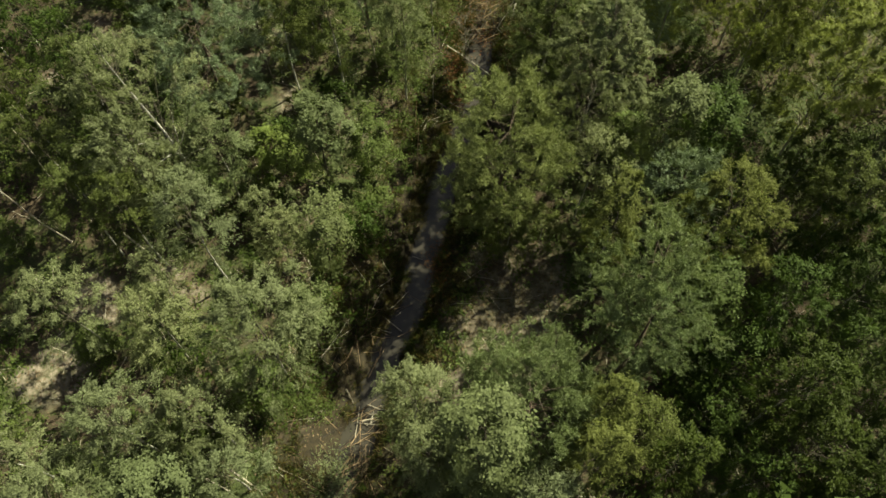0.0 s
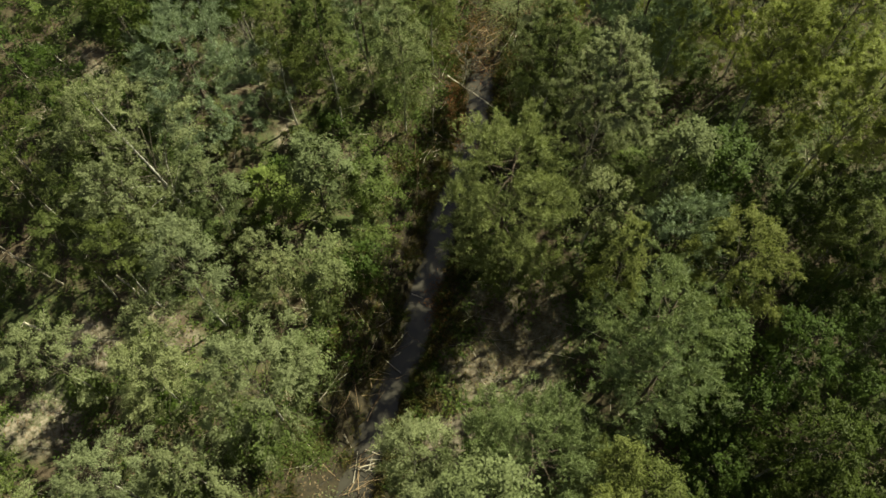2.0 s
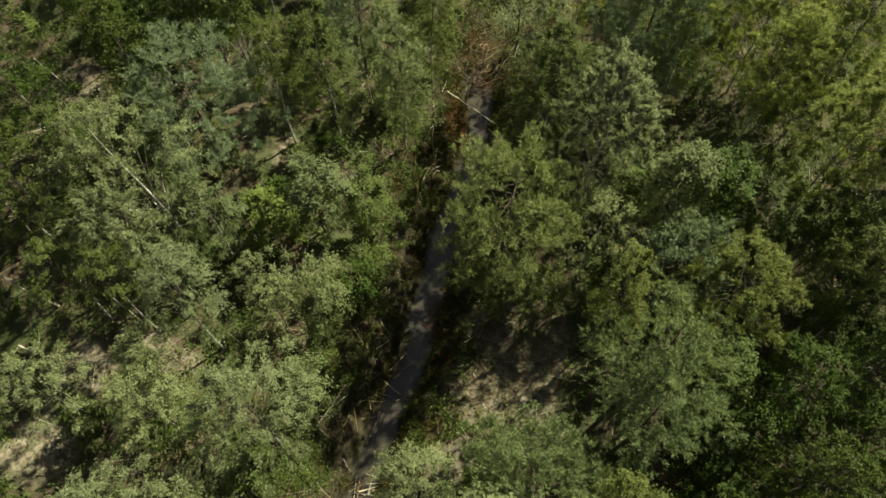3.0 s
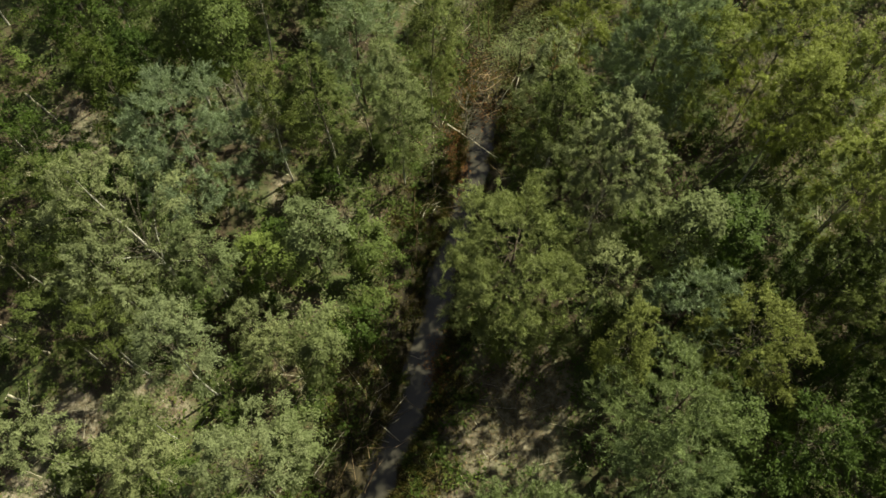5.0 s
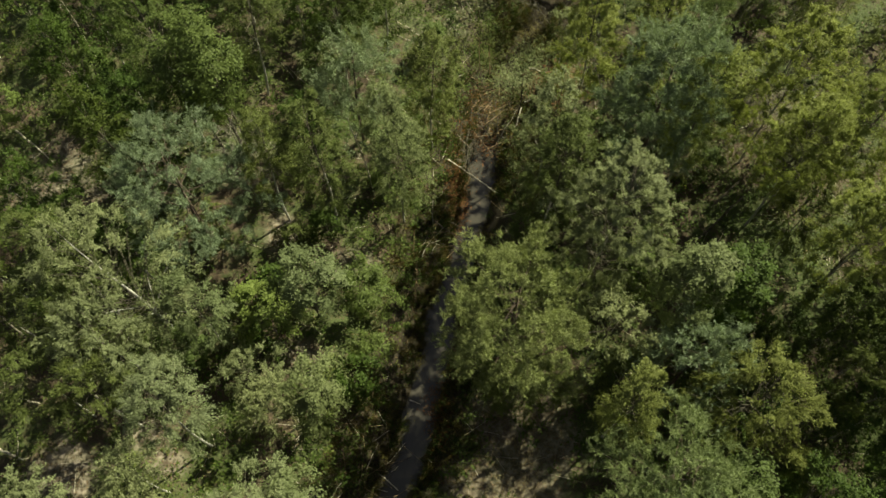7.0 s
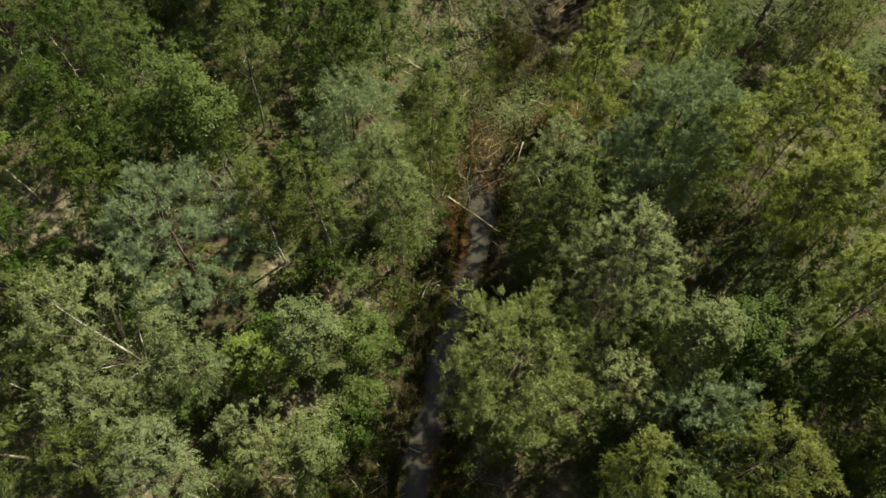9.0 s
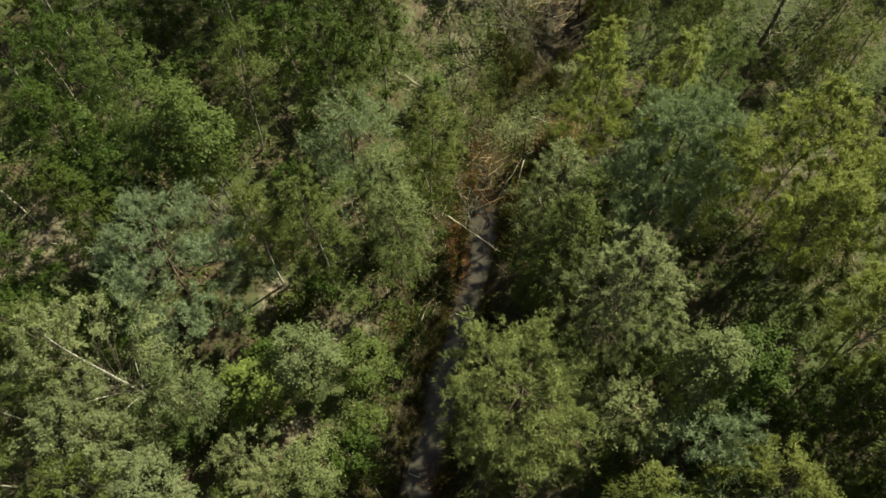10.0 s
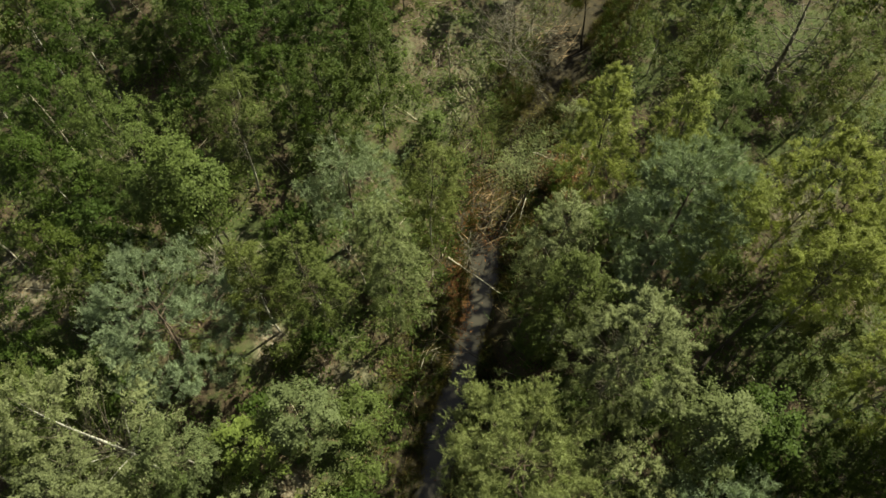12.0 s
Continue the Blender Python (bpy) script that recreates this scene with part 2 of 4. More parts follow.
def leaf_faces(rng, centres, size, up=0.8, slim=0.64, facing=None, strands=None):
    """One small pointed leaf at every centre, turned at random but facing more or less upwards, or out of its crown."""
    n = len(centres)
    normal = unit(0.30 * rng.normal(size=(n, 3)) + (np.array([0, 0, up * 1.3]) if facing is None else facing))
    along = unit(np.cross(normal, rng.normal(size=(n, 3))))
    if strands is not None:   # leaves that hang along their twigs
        along = unit(1.0 * strands + 0.4 * rng.normal(size=(n, 3)) - np.array([0, 0, 0.35]))
        normal = unit(normal - along * np.sum(normal * along, 1, keepdims=True))
    side = np.cross(normal, along)
    s = (size * rng.uniform(0.65, 1.3, n))[:, None]
    c = np.stack([centres + side * s * slim * 0.5 - along * s * 0.4, centres + along * s * 0.6, centres - side * s * slim * 0.5 - along * s * 0.4], 1)
    return c.reshape(-1, 3), np.arange(3 * n).reshape(n, 3)


def blades(rng, roots, ways, length, width):
    """Thin three-cornered blades or needles from their roots along their ways."""
    n = len(roots)
    side = unit(np.cross(ways, rng.normal(size=(n, 3)))) * width * 0.5
    tips = roots + ways * (length * rng.uniform(0.7, 1.25, n))[:, None]
    v = np.stack([roots - side, roots + side, tips], 1).reshape(-1, 3)
    return v, np.arange(3 * n).reshape(n, 3)


def part(name, mesh, parent, label=""):
    ob = new(name, mesh)
    ob.parent = parent
    return tagged(ob, label)


def root_at(name, x, y, z, label, category, group=""):
    e = new(name)
    e.location = (x, y, z)
    e.empty_display_size = 0.3
    return tagged(e, label, category, group)


seed_count = [100]


def next_rng(x=None, y=None):
    """Random numbers for the next thing, or for the thing that stands at a place."""
    seed_count[0] += 1
    return np.random.default_rng(seed_count[0] if x is None else int(x * 100 + 5000) * 20000 + int(y * 100 + 5000))


def stem_line(rng, height, lean, bend, n=9):
    s = np.linspace(0, 1, n)
    a = rng.uniform(0, 6.28)
    wob = np.stack([np.sin(s * 4.2 + a), np.cos(s * 3.5 + a), 0 * s], 1) * bend * (s * (1.3 - s))[:, None]
    return np.stack([lean[0] * s, lean[1] * s, height * s], 1) + wob


def on_line(line, s):
    q = s * (len(line) - 1)
    i = np.minimum(q.astype(int), len(line) - 2)
    return line[i] + (line[i + 1] - line[i]) * (q - i)[:, None]


def crown_profile(h, peak, blunt):
    """How wide a crown is at each share of its height: swelling to its widest, then rounding over to the top."""
    below = 0.55 + 0.45 * np.sin(0.5 * np.pi * np.clip(h / peak, 0, 1))
    above = np.maximum(1 - (np.clip(h - peak, 0, None) / (1.02 - peak)) ** 2, 0.0) ** blunt
    return np.where(h < peak, below, above)


def crown_clumps(rng, line, low, width, count, peak, blunt, hollow):
    """Places of leaf clumps over a lumpy crown, the way that the crown faces there, their reach from the stem and their height."""
    steps = np.linspace(0.02, 0.995, 160)
    wide = crown_profile(steps, peak, blunt)
    tall = np.linalg.norm(line[-1] - line[0]) * (1 - low)
    gather = np.cumsum((wide + 0.06) * np.sqrt(1 + (0.5 * width / tall * np.gradient(wide, steps)) ** 2))
    h = np.interp((np.arange(count) + rng.uniform(size=count)) / count, gather / gather[-1], steps)
    turn = np.arange(count) * 2.39996 + rng.normal(0, 0.35, count)
    ph = rng.uniform(0, 6.28, 4)
    lump = 1 + 0.15 * np.sin(2 * turn + ph[0] + 4 * h) + 0.12 * np.sin(3 * turn + ph[1] - 9 * h) + 0.10 * np.sin(5 * turn + ph[2] + 17 * h) + 0.08 * np.sin(4 * turn + ph[3] - 29 * h)
    lump = lump * rng.uniform(0.92, 1.10, count)
    reach = 0.5 * width * np.interp(h, steps, wide) * lump * (1 - hollow * rng.uniform(size=count) ** 1.5)
    out = np.stack([np.cos(turn), np.sin(turn), 0 * turn], 1)
    steep = np.clip((h - peak) / (1 - peak), -0.3, 1)
    face = unit(out * (1.02 - np.abs(steep))[:, None] + np.array([0, 0, 1.0]) * (0.15 + 0.95 * steep)[:, None])
    centre = on_line(line, np.clip(low + (1 - low) * h, 0, 0.999)) + out * reach[:, None]
    return centre, face, reach, h


def leafy_tree(name, x, y, top, width, tint, bark, label, category, group, low=0.3, leaf=0.073, droop=0.4, rise=0.75, density=1.0,
               lean=(0, 0), stem=0.0085, peak=0.4, blunt=0.62, hang=False, clump=0.46, hollow=0.45, white_limbs=0):
    """A broadleaved tree: tapering stem, limbs that rise to the clumps of a lumpy crown, twigs, and leaves along the twigs."""
    rng = next_rng(x, y)
    width = 0.90 * width
    z0 = float(ground_z(x - lean[0], y - lean[1])) - 0.05
    height = top - z0
    root = root_at(name, x - lean[0], y - lean[1], z0, label, category, group)
    line = stem_line(rng, height * 0.97, lean, 0.035 * height)
    s = np.linspace(0, 1, len(line))
    wood = [tube(line, stem * height * (1.03 - s) ** 1.1 + 0.005, 7)]
    peak, blunt = peak * rng.uniform(0.7, 1.25), blunt * rng.uniform(0.85, 1.35)   # no two crowns are alike
    count = int(np.clip(1.7 * width * height * (1 - low) / clump ** 2, 14, 300))
    centre, face, reach, h = crown_clumps(rng, line, low, width, count, peak, blunt, hollow)
    from_s = np.clip(low + (1 - low) * h - rise * reach / height, 0.06, 0.97)
    start = on_line(line, from_s)
    arch = np.array([0, 0, 1.0])
    whites = [True]
    for k in range(count):
        u = np.linspace(0, 1, 4)[:, None]
        path = start[k] + (centre[k] - start[k]) * u + arch * 0.14 * reach[k] * np.sin(np.pi * u) + rng.normal(0, 0.10, (4, 3)) * reach[k] * u * (1 - u)
        big = k % 9 == 0 and k < 9 * white_limbs
        if k % 2 and not big:
            continue
        whites.append(big)
        wood.append(tube(path, (0.2 + 0.8 * (1 - u[:, 0])) * (0.034 if big else 0.006 + 0.004 * reach[k]), 5 if big else 3))
    # twigs fan out of every clump
    each = 6
    mid, look_out = np.repeat(centre, each, 0), np.repeat(face, each, 0)
    way = unit(0.75 * look_out + rng.normal(0, 0.55, mid.shape) + [0, 0, 0.25])
    length = clump * rng.uniform(0.45, 1.05, len(mid)) * (1.15 if hang else 0.95)
    for q in range(0, len(mid), 2 * each):
        wood.append(tube([mid[q], mid[q] + way[q] * length[q]], [0.005, 0.002], 3))
    me = mesh_of("trunk", *joined(wood), bark)
    me.materials.append(BARK_TWIG)
    pale = np.concatenate([np.full(len(f), 0 if i < len(whites) and whites[i] else 1) for i, (v, f) in enumerate(wood)])
    if not white_limbs:
        pale[28:len(wood[0][1])] = 1   # only the lower stem is white
    me.polygons.foreach_set("material_index", pale.astype(np.int32))
    part("trunk", me, root)
    share = np.repeat(rng.gamma(3.0, 1.0, count) * (0.35 + 0.85 * h), each) * rng.gamma(2.0, 1.0, len(mid))
    far_off = 0.5 if y > 37 or abs(x) > 16 else 1.0   # the outer trees are only glimpsed
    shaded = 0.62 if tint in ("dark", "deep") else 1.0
    total = int(shaded * far_off * 900 * width * height * (1 - low) * density)
    pick = rng.choice(len(mid), total, p=share / share.sum())
    u = rng.uniform(-0.15, 1.05, total)[:, None]
    sag = droop * length[pick] * np.maximum(u[:, 0], 0) ** 2
    c = mid[pick] + way[pick] * length[pick][:, None] * u + rng.normal(0, 0.24 * clump * (0.5 if hang else 1.0), (total, 3)) * (1.15 - 0.5 * np.abs(u))
    c[:, 2] -= sag + (np.abs(rng.normal(0, 0.5, total)) * droop * 0.3 if hang else 0)
    facing = unit(1.0 * look_out[pick] + [0, 0, 0.3])
    if hang:
        strands = unit(way[pick] - np.array([0, 0, 1.0]) * (1.6 * droop * np.maximum(u, 0)))
        shape_of = leaf_faces(rng, c, leaf * (1.30 if shaded == 1.0 else 1.65), slim=0.42, facing=facing, strands=strands)
    else:
        shape_of = leaf_faces(rng, c, leaf * (1.08 if shaded == 1.0 else 1.2), facing=facing)
    me = mesh_of("crown", *shape_of, LEAVES[tint])
    part("crown", me, root)
    return root


def birch(x, y, top, width, tint="grey", lean=(0, 0), **more):
    words = {"grey": "young silver birch with a pale grey-green airy crown", "olive": "young silver birch with an olive-green drooping crown",
             "yellow": "slender birch with a yellow-green crown and white stem", "bright": "young birch with fresh bright green leaves",
             "green": "young birch with mid-green leaves and thin white stem", "dark": "birch with a dark green crown, shade put into its colour", "deep": "birch with a deep olive-green crown, shade put into its colour",
             "soft": "young birch with soft green drooping leaves", "pale": "tall birch with a pale yellow-green crown"}[tint]
    more = {"low": 0.24, "hang": True, "stem": 0.0055, "clump": 0.50, "leaf": 0.067, "density": 1.1, **more}
    return leafy_tree("birch_tree", x, y, top, width, tint, BARK_BIRCH, words, "birch tree", "birches of the young wood", lean=lean, **more)


def aspen(x, y, top, width, tint="green", lean=(0, 0), **more):
    words = {"grey": "small broadleaved tree with pale grey-green leaves", "soft": "small broadleaved tree with soft green leaves", "green": "small broadleaved tree with mid-green rounded leaves",
             "bright": "low broadleaved tree with bright fresh green leaves", "dark": "low broadleaved tree with dark green leaves, shade put into their colour",
             "olive": "small broadleaved tree with olive leaves", "yellow": "small broadleaved tree with yellow-green leaves"}[tint]
    more = {"low": 0.22, "leaf": 0.1, "droop": 0.1, "rise": 0.9, "blunt": 0.5, "clump": 0.5, "density": 0.75, **more}
    return leafy_tree("broadleaf_tree", x, y, top, width, tint, BARK_GREY, words, "broadleaf tree", "broadleaved trees of the young wood", lean=lean, **more)


def shrub(x, y, height, width, tint="green"):
    top = float(ground_z(x, y)) + height
    words = {"green": "low leafy green shrub on the forest floor", "dark": "dark green shrub, shade put into its leaf colour", "olive": "low olive-green shrub on leaf litter",
             "bright": "fresh green sapling on the forest floor", "grey": "pale grey-green shrub on the bank"}[tint]
    return leafy_tree("shrub", x, y, top, width, tint, BARK_GREY, words, "shrub", "shrubs under the trees", low=0.08, leaf=0.105,
                      droop=0.1, rise=1.0, blunt=0.5, stem=0.009, density=0.7, clump=0.42)


def pine(x, y, top, width, tint="pine", lean=(0, 0), low=0.25, density=1.0, tufts=1.25, bush=1.0):
    """A young Scots pine: limbs that turn up at the ends to round tufts of needles over a lumpy crown."""
    rng = next_rng(x, y)
    z0 = float(ground_z(x - lean[0], y - lean[1])) - 0.05
    height = top - z0
    words = {"pine": "young Scots pine with fresh green tufted needles", "pine_blue": "young Scots pine with grey-blue tufted needles", "pine_warm": "broad young Scots pine with yellow-green tufted shoots"}[tint]
    root = root_at("pine_tree", x - lean[0], y - lean[1], z0, words, "pine tree", "pines of the young wood")
    line = stem_line(rng, height * 0.97, lean, 0.03 * height)
    s = np.linspace(0, 1, len(line))
    wood = [tube(line, 0.0115 * height * (1.02 - s) ** 1.2 + 0.006, 7)]
    count = int(np.clip(1.75 * width * height * (1 - low) / (0.58 * bush ** 1.6), 24, 170))
    bough, face, reach, h = crown_clumps(rng, line, low, width, count, 0.32, 0.6, 0.3)
    start = on_line(line, np.clip(low + (1 - low) * h - 0.28 * reach / height, 0.05, 0.97))
    tips, axes = [], []
    for k in range(count):
        u = np.linspace(0, 1, 5)[:, None]
        run = bough[k] - start[k]
        path = start[k] + run * u - np.array([0, 0, 0.10]) * reach[k] * np.sin(np.pi * u) + rng.normal(0, 0.03, (5, 3)) * reach[k] * u
        if k % 2 == 0:
            wood.append(tube(path, (0.2 + 0.8 * (1 - u[:, 0])) * (0.008 + 0.006 * reach[k]), 4))
        # each bough ends in a spray of tufts
        n = int(rng.integers(5, 9) * tufts + 0.5)
        go = unit(run * np.array([1, 1, 0.6]) + face[k] * 0.4)
        off = rng.normal(0, 1, (n, 3)) * np.array([0.19, 0.19, 0.09]) * bush
        tips.append(bough[k] + go * bush * rng.uniform(-0.45, 0.30, n)[:, None] + off)
        axes.append(unit(go * 0.7 + rng.normal(0, 0.35, (n, 3)) + [0, 0, 0.6]))
    tip, axis = np.concatenate(tips), np.concatenate(axes)
    part("trunk", mesh_of("trunk", *joined(wood), BARK_PINE), root)
    each = 6   # shoots in one round tuft
    ax = unit(np.repeat(axis, each, 0) + rng.normal(0, 0.5, (len(tip) * each, 3)))
    base = np.repeat(tip, each, 0) + rng.normal(0, 0.05, (len(tip) * each, 3))
    per = max(6, int(16 * density))
    along = np.repeat(ax, per, 0)
    reach = np.repeat(rng.uniform(0.12, 0.30, len(ax)) * bush, per)
    roots = np.repeat(base, per, 0) + along * (reach * rng.uniform(-0.1, 1.0, len(along)))[:, None]
    go = unit(along * 0.9 + unit(rng.normal(0, 1, along.shape)) * 0.9)
    me = mesh_of("crown", *blades(rng, roots, go, 0.125 * bush ** 0.5, 0.020 * bush ** 0.5), LEAVES[tint])
    part("crown", me, root)
    return root


def bare_tree(name, x, y, top, width, bark, label, category, lean=(0, 0), low=0.25, limbs=18, rise=0.5, stem=0.012, thin=1.0):
    """A dead tree or bush: stem, limbs and twigs with no leaves."""
    rng = next_rng(x, y)
    z0 = float(ground_z(x - lean[0], y - lean[1])) - 0.05
    height = top - z0
    root = root_at(name, x - lean[0], y - lean[1], z0, label, category)
    line = stem_line(rng, height, lean, 0.05 * height)
    s = np.linspace(0, 1, len(line))
    part("trunk", mesh_of("trunk", *tube(line, stem * height * (1.04 - s) ** 0.8 + 0.006, 6), bark), root)
    for k in range(limbs):
        h = (k + rng.uniform()) / limbs
        a = k * 2.4 + rng.normal(0, 0.4)
        reach = 0.5 * width * (1.05 - h) ** 0.5 * rng.uniform(0.5, 1.25)
        out = np.array([math.cos(a), math.sin(a), 0])
        u = np.linspace(0, 1, 7)[:, None]
        path = on_line(line, np.array([low + (1 - low) * h * 0.97])) + out * reach * u + np.array([0, 0, 1.0]) * reach * rise * u ** 1.3 * rng.uniform(-0.1, 1.3) + rng.normal(0, 0.05, (7, 3)) * reach * u
        wood = [tube(path, (0.2 + 0.8 * (1 - u[:, 0])) * thin * (0.012 + 0.014 * reach), 5)]
        for q in range(int(3 + 4 * reach)):
            at = on_line(path, rng.uniform(0.25, 1.0, 1))[0]
            way = unit(out * 0.8 + rng.normal(0, 0.6, 3) + [0, 0, 0.25])
            far = at + way * (0.2 + 0.38 * reach * rng.uniform(0.4, 1.2))
            wood.append(tube([at, 0.5 * (at + far) + rng.normal(0, 0.03, 3), far], [0.011, 0.008, 0.004], 3))
        part("limb", mesh_of("limb", *joined(wood), bark), root)
    return root


def log(x0, y0, x1, y1, radius, wood, label, lift0=0.0, lift1=0.0, name="fallen_log", category="fallen log", group="", stubs=3):
    """A fallen stem from one place on the ground to another, with broken branch stubs."""
    rng = next_rng()
    a = np.array([x0, y0, max(float(ground_z(x0, y0)), WATER) + radius * 0.7 + lift0])
    b = np.array([x1, y1, max(float(ground_z(x1, y1)), WATER) + radius * 0.7 + lift1])
    u = np.linspace(0, 1, 9)[:, None]
    length = np.linalg.norm(b - a)
    path = a + (b - a) * u + rng.normal(0, 0.012, (9, 3)) * length ** 0.5
    low = np.maximum(ground_z(path[:, 0], path[:, 1]), WATER - 0.02) + radius * 0.3
    path[1:-1, 2] = np.maximum(path[1:-1, 2], low[1:-1])
    wood_parts = [tube(path, radius * (1.0 - 0.55 * u[:, 0]) * rng.uniform(0.92, 1.08, 9), 8)]
    for q in range(stubs):
        at = on_line(path, rng.uniform(0.3, 0.95, 1))[0]
        way = unit((b - a) / length * 0.6 + rng.normal(0, 0.6, 3) + [0, 0, 0.5])
        wood_parts.append(tube([at, at + way * rng.uniform(0.12, 0.4)], [radius * 0.3, radius * 0.1], 4))
    v, f = joined(wood_parts)
    ob = new(name, mesh_of(name, v - a, f, wood))
    ob.location = a
    return tagged(ob, label, category, group)


def pole(x, y, height, lean, radius, wood, label):
    """A bare stem that still stands, with a few short stubs."""
    rng = next_rng(x, y)
    z0 = float(ground_z(x, y)) - 0.05
    line = stem_line(rng, height, lean, 0.03 * height)
    s = np.linspace(0, 1, len(line))
    bits = [tube(line, radius * (1.05 - 0.7 * s), 6)]
    for q in range(6):
        at = on_line(line, rng.uniform(0.35, 1.0, 1))[0]
        bits.append(tube([at, at + unit(rng.normal(0, 1, 3) + [0, 0, 0.5]) * rng.uniform(0.12, 0.45)], [radius * 0.35, 0.004], 4))
    ob = new("snag", mesh_of("snag", *joined(bits), wood))
    ob.location = (x, y, z0)
    return tagged(ob, label, "snag", "bare standing snags")


def stick_heap(name, x, y, rx, ry, count, turn, spread, woods, label, category, height=0.45, length=(0.5, 1.7), thick=(0.010, 0.024)):
    """A heap of loose sticks, each a part, mostly lying one way."""
    rng = next_rng(x, y)
    root = root_at(name, x, y, float(ground_z(x, y)), label, category)
    base = np.array(root.location)
    for k in range(count):
        px, py = x + rng.normal(0, 0.5) * rx, y + rng.normal(0, 0.5) * ry
        q = ((px - x) / rx) ** 2 + ((py - y) / ry) ** 2
        g = max(float(ground_z(px, py)), WATER)
        half = 0.5 * rng.uniform(*length)
        a = turn + rng.normal(0, spread)
        way = np.array([math.cos(a), math.sin(a), rng.normal(0, 0.16)])
        mid = np.array([px, py, g + 0.05 + height * max(0.0, 1 - q) * rng.uniform(0, 1)])
        ends = [mid - way * half, mid + rng.normal(0, 0.03, 3), mid + way * half]
        for e in ends:
            e[2] = max(e[2], float(ground_z(e[0], e[1])) + 0.015)
        r = rng.uniform(*thick)
        part("stick", mesh_of("stick", *tube(np.array(ends) - base, [r, r * 0.85, r * 0.5], 5), woods[int(rng.integers(len(woods)))]), root)
    return root

build_ground()
build_water()

# ---- trees west of the ditch ----
birch(-11.7, 17.4, 12.0, 5.6, "grey", lean=(-1.2, 0.6), low=0.36, stem=0.010, density=0.65, white_limbs=7, hollow=0.6)
birch(-13.4, 18.0, 11.6, 2.2, "olive")
birch(-11.5, 15.2, 10.7, 3.0, "grey")
birch(-9.2, 17.0, 8.8, 2.8, "soft")
birch(-12.3, 19.6, 8.5, 2.2, "dark")
aspen(-5.3, 18.4, 7.2, 3.0, "soft")
aspen(-7.0, 17.5, 6.2, 2.4, "bright")
aspen(-3.3, 18.9, 4.9, 2.2, "green")
birch(-11.8, 13.5, 9.3, 2.5, "olive", low=0.5)
birch(-9.1, 12.8, 10.2, 3.0, "grey", low=0.4)
birch(-13.6, 13.8, 9.4, 2.4, "olive", low=0.5)
birch(-7.5, 15.2, 5.4, 2.6, "grey")
aspen(-4.9, 14.5, 5.4, 2.7, "soft")
birch(-6.6, 13.9, 5.6, 2.2, "grey")
birch(-6.5, 9.0, 10.0, 4.2, "grey")
birch(-10.2, 9.3, 8.8, 2.8, "grey")
aspen(-5.3, 10.3, 6.2, 2.3, "soft", low=0.4)
birch(-13.3, 9.6, 9.2, 2.7, "grey", low=0.5)
birch(-10.9, 5.7, 9.2, 3.4, "grey")
birch(-8.2, 6.1, 8.2, 2.8, "grey")
aspen(-7.0, 7.6, 5.8, 2.2, "green", low=0.4)
birch(-10.4, 11.0, 8.6, 1.8, "grey", low=0.45)
birch(-12.2, 3.2, 9.4, 2.6, "grey")
aspen(-9.4, 3.6, 8.4, 2.6, "soft")
birch(-7.5, 4.4, 6.8, 2.4, "grey")
pine(-10.0, 21.4, 10.8, 5.0, "pine_blue")
birch(-12.6, 22.6, 12.2, 2.4, "deep")
birch(-6.9, 22.8, 10.6, 1.9, "olive")
shrub(-6.5, 21.7, 1.6, 1.5, "olive")
birch(-4.8, 22.9, 11.0, 2.5, "olive", low=0.3)
birch(-1.8, 23.3, 9.4, 2.4, "soft", low=0.2)
birch(-2.5, 25.6, 8.6, 2.0, "soft")
birch(-0.5, 27.7, 9.1, 2.6, "yellow", low=0.15)
pine(-3.8, 27.5, 9.0, 3.6, "pine_blue", bush=1.35)
aspen(-9.8, 25.4, 11.0, 2.8, "green", low=0.5, density=0.5)
aspen(-8.9, 26.0, 10.5, 2.3, "green", low=0.62, density=0.5)
birch(-11.2, 26.8, 14.2, 3.6, "green", density=0.9)
aspen(-9.0, 25.6, 12.4, 2.4, "green", low=0.4, density=0.55)
birch(-11.9, 24.3, 10.8, 2.6, "dark")
birch(-7.4, 29.0, 11.8, 2.8, "olive", lean=(1.1, -0.6), low=0.3, density=0.7)
birch(-4.6, 29.8, 12.2, 2.8, "deep", low=0.25)
birch(-2.8, 32.8, 10.3, 2.9, "deep", low=0.2)
birch(-6.9, 32.6, 9.0, 2.6, "dark")
birch(-14.8, 29.7, 11.5, 3.0, "dark")
birch(-15.2, 27.2, 10.6, 2.6, "dark")
aspen(-13.6, 25.0, 8.4, 2.4, "dark")
birch(-15.6, 21.0, 9.4, 3.0, "dark")
birch(-15.6, 16.4, 9.2, 2.6, "olive")
aspen(-16.4, 6.8, 8.8, 2.8, "green")
birch(-14.4, 4.6, 9.0, 2.8, "grey")
birch(-17.2, 18.6, 9.8, 2.8, "deep")
birch(-18.4, 30.8, 10.6, 3.0, "dark")
birch(-12.0, 32.4, 5.0, 2.4, "dark")
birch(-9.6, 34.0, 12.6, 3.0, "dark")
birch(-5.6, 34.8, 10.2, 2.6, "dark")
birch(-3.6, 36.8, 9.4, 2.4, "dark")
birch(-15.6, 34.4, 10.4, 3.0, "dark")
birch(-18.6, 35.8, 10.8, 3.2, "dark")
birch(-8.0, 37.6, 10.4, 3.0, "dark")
birch(-12.4, 38.0, 10.6, 3.0, "green")
aspen(-2.0, 40.6, 7.0, 3.4, "bright")
aspen(-5.0, 41.2, 8.6, 3.2, "green")
